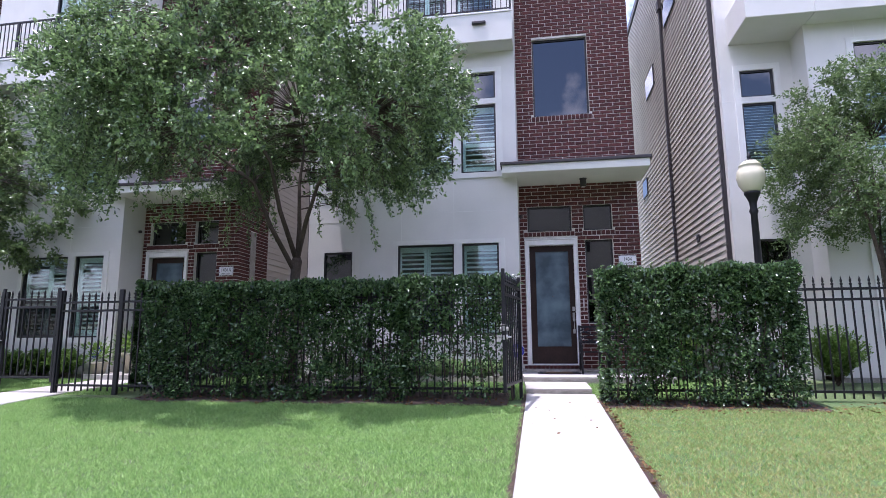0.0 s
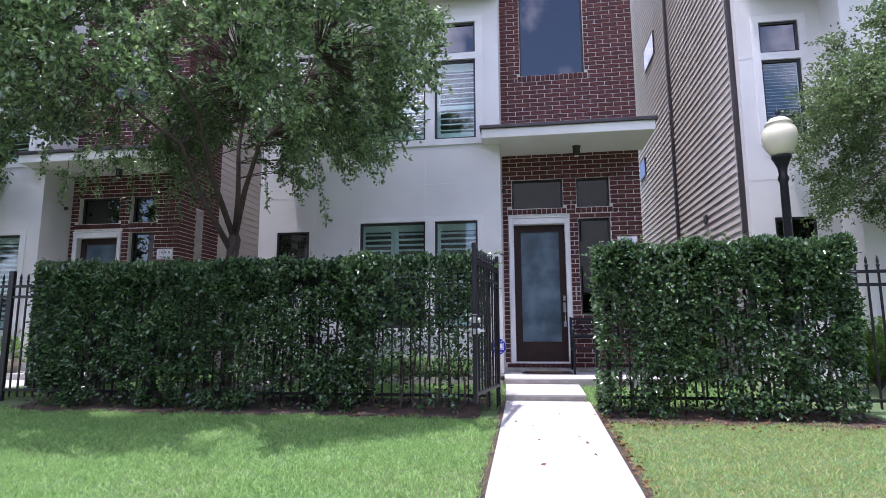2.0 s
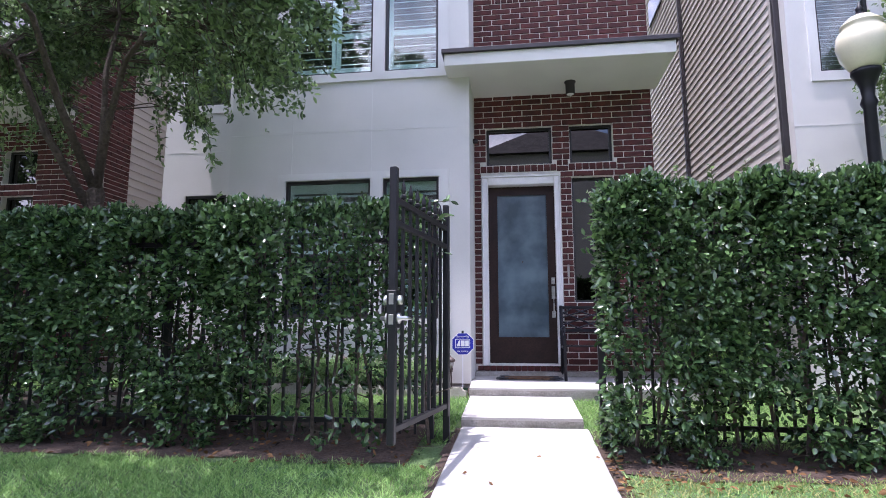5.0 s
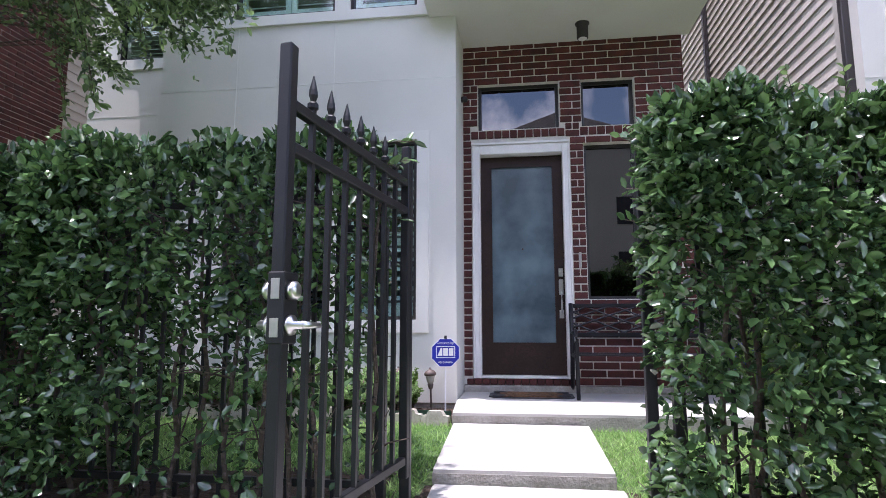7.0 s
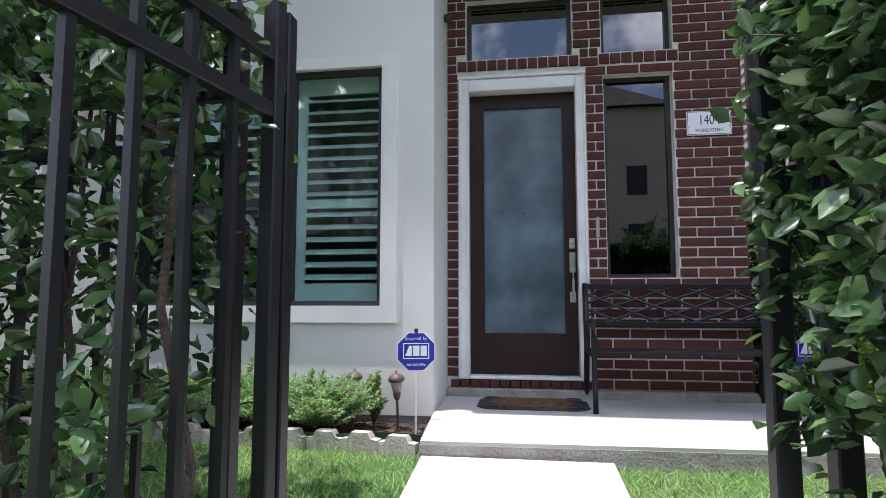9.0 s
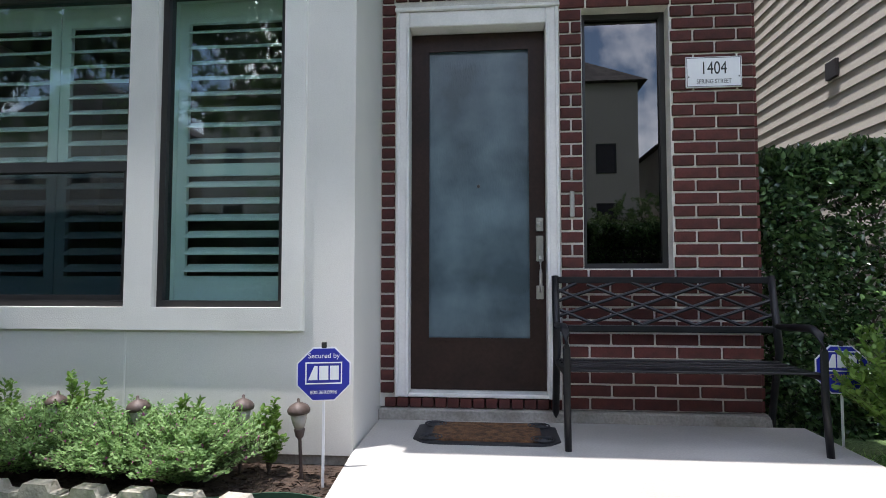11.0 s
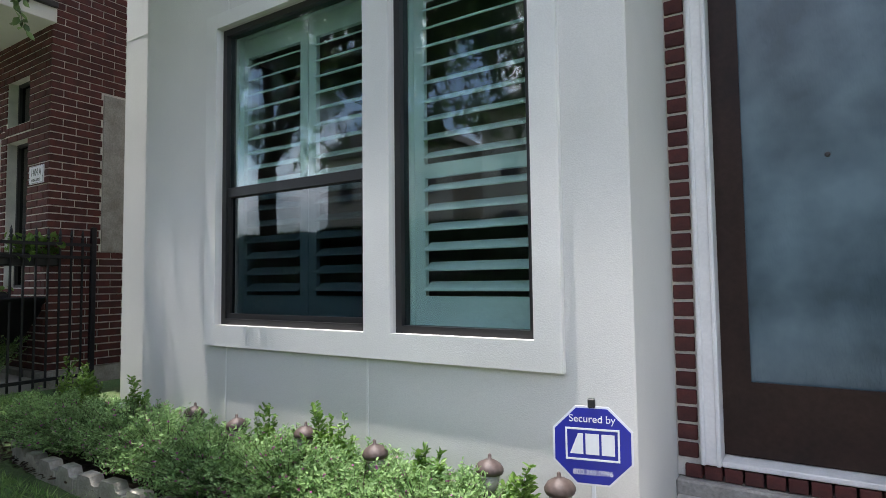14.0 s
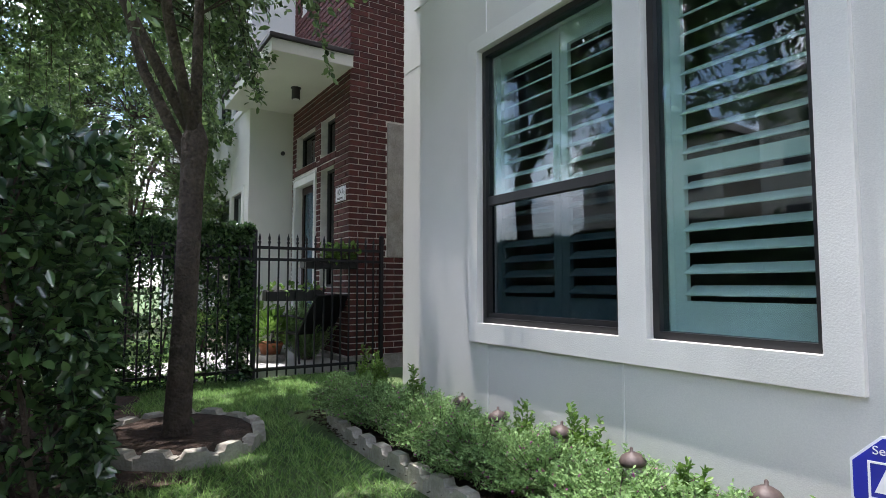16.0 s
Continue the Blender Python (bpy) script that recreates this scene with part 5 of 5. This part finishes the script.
HOSE = mat("hose_rubber", (0.02, 0.02, 0.022), 0.5, vary=0.15)
hose = thing("garden_hose", -6.1, -0.2, -0.29, "coiled black garden hose lying by the stucco corner", "garden hose")
for k in range(4):
    part("coil", Shape().tube([(-6.1 + (0.24 - 0.02 * k) * math.cos(a) + 0.015 * k, 0.02 + (0.2 - 0.015 * k) * math.sin(a), -0.27 + 0.022 * k + 0.01 * math.sin(3 * a + k)) for a in [2 * math.pi * i / 24 for i in range(25)]], 0.012, 6), HOSE, hose, "", True)
settle(hose)


def lounge_chair(x, y, z):
    r = thing("lounge_chair", x, y, z, "dark metal reclining garden chair behind the side fence", "chair")
    part("seat", Shape().box(-0.28, 0.28, -0.3, 0.25, 0.36, 0.39, 0.008), IRON, r)
    part("backrest", Shape().box(-0.28, 0.28, 0, 0.03, 0, 0.62, 0.008).turned(pose(0, 0.24, 0.39, -38, 0, 0)), IRON, r)
    for sx in (-0.27, 0.27):
        part("armrest", Shape().tube([(sx, -0.28, 0.2), (sx, -0.26, 0.58), (sx, 0.1, 0.6), (sx, 0.38, 0.56)], 0.014, 8), IRON, r, "", True)
        for sy in (-0.27, 0.3):
            part("leg", Shape().tube([(sx, sy, 0), (sx, sy * 0.85, 0.37)], 0.014, 8), IRON, r)
    r.rotation_euler = (0, 0, radians(-70))


lounge_chair(-7.05, -0.55, -0.166)
strip = Shape()
for k in range(12):
    xa, xb = -0.17 - 0.06 * k, -0.23 - 0.06 * k
    ya, yb = -1.44 + 0.05 * math.sin(k * 0.5), -1.44 + 0.05 * math.sin(k * 0.5 + 0.5)
    strip.add([(xa, ya, -0.3), (xb, yb, -0.3), (xb, yb, -0.19), (xa, ya, -0.19), (xa, ya + 0.008, -0.3), (xb, yb + 0.008, -0.3), (xb, yb + 0.008, -0.19), (xa, ya + 0.008, -0.19)],
              [(0, 1, 2, 3), (7, 6, 5, 4), (3, 2, 6, 7)])
single("edging_strip", strip, mat("green_plastic", (0.02, 0.06, 0.035), 0.5, vary=0.1), "dark green plastic edging strip behind the scalloped blocks", "edging")


# ---------- across the street ----------
single("road", Shape().box(-200, 200, -21.6, -15.1, -1.3, -1.0), ASPHALT, "grey asphalt street beyond the lawn", "road", kind="structure")
for y in (-15.02, -21.78):
    single("kerb", Shape().box(-200, 200, y - 0.08, y + 0.08, -1.3, -0.86, 0.02), CONCRETE, "pale concrete kerb along the street", "kerb", kind="structure")
TAN = mat("far_stucco", (0.45, 0.41, 0.36), 0.9, vary=0.06, scale=0.6, grain=40, bump=0.15)
ROOFM = mat("shingle_roof", (0.10, 0.09, 0.085), 0.9, vary=0.25, scale=3, grain=30, bump=0.4)


def far_house(x, y, w, hgt, gable, label):
    root = thing("far_house", x, y, -1.0, label, "house", "houses across the street")
    part("wall", Shape().box(-w / 2, w / 2, -9, 0, -0.2, hgt, 0.02), TAN, root)
    part("roof", Shape().add([(-w / 2 - 0.4, 0.4, hgt), (w / 2 + 0.4, 0.4, hgt), (w / 2 + 0.4, -9.4, hgt), (-w / 2 - 0.4, -9.4, hgt), (0, -0.2 if gable else -3, hgt + w * 0.32), (0, -8.8 if gable else -6, hgt + w * 0.32)],
         [(0, 1, 4), (1, 2, 5, 4), (2, 3, 5), (3, 0, 4, 5), (3, 2, 1, 0)]), ROOFM, root)
    for fl in range(int(hgt // 3)):
        for k in range(3):
            wx, wz = -w / 2 + w * (k + 0.5) / 3, 1.0 + fl * 3
            win = part("window", Shape().wall(wx - 0.5, wx + 0.5, wz, wz + 1.5, 0.0, 0.05, [(wx - 0.44, wx + 0.44, wz + 0.06, wz + 1.44)]), FRAME, root)
            part("pane", Shape().box(wx - 0.44, wx + 0.44, 0.012, 0.02, wz + 0.06, wz + 1.44), FASCIA, win)


far_house(-22, -27, 10, 10, True, "tan three-storey house across the street")
far_house(-9.5, -26, 10, 11, False, "tan house with a hipped roof across the street")
far_house(3.0, -25, 9.6, 11.6, False, "tall tan house across the street")
far_house(14.5, -28, 9.5, 9, True, "tan gabled house across the street")
far_house(27, -27, 10, 10, False, "tan hip-roofed house across the street")
hedge(-14, 16, -24.2, -23.4, -0.9, 0.7, 16000, 7, 0.1, "clipped hedge along the far side of the street")
tree("oak_tree", 7.6, -23.3, -0.9, 7, (7.6, -23.3, 2.6), (3.0, 1.8, 2.1), 1.3, 33, 14000, 0.11, ELM_LEAF, "oak across the street")
tree("oak_tree", -6.5, -22.8, -0.9, 7, (-6.5, -22.8, 4.4), (3.6, 2.2, 2.8), 2.2, 34, 14000, 0.13, ELM_LEAF, "oak across the street")

for xa, xb in ((-0.12, -0.055), (0.925, 1.0)):
    strip = Shape()
    for k in range(40):
        ya = -9.5 + k * 0.158
        strip.add([(xa + random.uniform(-0.02, 0.02), ya, level(0, ya) + 0.006), (xb, ya, level(0, ya) + 0.006), (xb, ya + 0.158, level(0, ya + 0.158) + 0.006), (xa + random.uniform(-0.02, 0.02), ya + 0.158, level(0, ya + 0.158) + 0.006)], [(0, 1, 2, 3)])
    single("soil_strip", strip, SOIL, "bare brown soil edge along the concrete walk", "soil", kind="structure")


def soil_patch(x0, x1, y0, y1, seed, label):
    """A bare strip of soil with ragged edges, lying on the ground."""
    n, m = int((x1 - x0) / 0.12), 6
    g = Shape()
    for i in range(n + 1):
        x = x0 + (x1 - x0) * i / n
        lo = y0 + 0.16 * noise.noise(Vector((x * 1.7, seed, 0))) + 0.05 * noise.noise(Vector((x * 9, seed, 3)))
        hi = y1 + 0.16 * noise.noise(Vector((x * 1.7, seed, 7))) + 0.05 * noise.noise(Vector((x * 9, seed, 9)))
        for k in range(m + 1):
            y = lo + (hi - lo) * k / m
            g.v.append((x, y, level(x, y) + 0.008 + 0.012 * math.sin(math.pi * k / m)))
    g.f = [(i * (m + 1) + k, (i + 1) * (m + 1) + k, (i + 1) * (m + 1) + k + 1, i * (m + 1) + k + 1) for i in range(n) for k in range(m)]
    single("soil_strip", g, SOIL, label, "soil", kind="structure")


soil_patch(-5.95, -0.3, -4.2, -3.0, 1, "bare brown soil under the clipped hedge")
soil_patch(1.02, 3.6, -4.28, -3.4, 2, "bare brown soil under the dense hedge")
soil_patch(-6.3, -3.2, -3.1, -2.55, 3, "bare brown soil between the hedge and the tree")
LITTER = leafy("dry_leaf", (0.10, 0.05, 0.02), (0.25, 0.14, 0.06), 0.8, 0.2, 0.1)
rng = np.random.default_rng(77)
lx = np.concatenate([rng.uniform(-6, -0.2, 260), rng.uniform(1.0, 5, 300), rng.uniform(0.94, 1.02, 120), rng.uniform(0, 0.9, 10)])
ly = np.concatenate([rng.uniform(-4.35, -3.6, 260), rng.uniform(-4.6, -3.8, 300), rng.uniform(-7.5, -4, 120), rng.uniform(-6, -3.5, 10)])
lz = np.array([level(0, q) for q in ly]) + 0.028
tagged(part("fallen_leaf", leaf_mesh("fallen_leaf", np.stack([lx, ly, lz], 1), np.stack([rng.normal(size=len(lx)), rng.normal(size=len(lx)), rng.normal(0, 0.2, len(lx))], 1), rng, 0.045, 0.022, LITTER), None), "dry brown fallen leaves under the hedges", "leaf litter", kind="stuff")


# ---------- grass ----------
def blades(name, n, x0, x1, y0, y1, tall, material, seed, keep, label):
    rng = np.random.default_rng(seed)
    X, Y = rng.uniform(x0, x1, n), rng.uniform(y0, y1, n)
    patch = np.sin(X * 7.3 + 2.1 * np.sin(Y * 5.1)) * np.sin(Y * 8.7 + 1.7 * np.sin(X * 4.3)) + 0.6 * np.sin(X * 23 + Y * 9) * np.sin(Y * 27 - X * 11)
    ok = keep(X, Y) & (rng.uniform(0, 1, n) < 0.72 + 0.3 * patch)
    X, Y = X[ok], Y[ok]
    n = len(X)
    Z = np.array([level(0, v) for v in np.linspace(y0, y1, 400)])[((Y - y0) / (y1 - y0) * 399).astype(int)]
    hgt = tall * rng.uniform(0.5, 1.3, n)
    a = rng.uniform(0, 2 * np.pi, n)
    lean = rng.normal(0, 0.85, (n, 2)) * hgt[:, None]
    w = 0.0045
    b = np.stack([X, Y, Z - 0.004], 1)
    side = np.stack([np.cos(a), np.sin(a), np.zeros(n)], 1) * w
    tip = b + np.stack([lean[:, 0], lean[:, 1], hgt], 1)
    v = np.stack([b - side, b + side, tip], 1).reshape(-1, 3)
    f = np.arange(n * 3).reshape(n, 3)
    tagged(part(name, sheet_mesh(name, v, f, material), None), label, "grass", kind="stuff")


clear = lambda X, Y: ((X < -0.09) | (X > 0.97)) & ((Y < -4.2 + 0.05 * np.sin(X * 5) + 0.04 * np.sin(X * 17)) | (X < -6) | (X > 3.7))
blades("grass", 360000, -9, 0, -8.8, -4.0, 0.036, GRASS, 1, clear, "bright green mown lawn grass")
blades("grass", 140000, 0, 7.5, -8.8, -4.0, 0.03, DRY_GRASS, 2, clear, "sparse yellowing mown lawn grass beside the walk")
blades("grass", 110000, 0, 7.5, -8.8, -4.0, 0.032, GRASS, 5, clear, "mown lawn grass beside the walk")
inner = lambda X, Y: ~((X < -3.3) & (Y < -2.6 + 0.06 * np.sin(X * 6) + 0.04 * np.sin(X * 19))) & ~((Y < -3.05) & (X < -0.3)) & ((X < -0.12) | (X > 0.92)) & ~((Y > -1.52) & (X > -4.6) & (X < 2.5)) & ~((np.hypot((X + 4.15) / 0.72, (Y + 2.40) / 0.58)) < 1)
blades("grass", 120000, -6.5, 3.2, -3.7, -0.3, 0.05, GRASS, 3, inner, "green grass in the small front yard")
blades("grass", 60000, -12, -6.6, -3.7, -1.3, 0.05, GRASS, 4, lambda X, Y: (X < -8.65) | (X > -7.45), "green grass in the neighbouring yard")
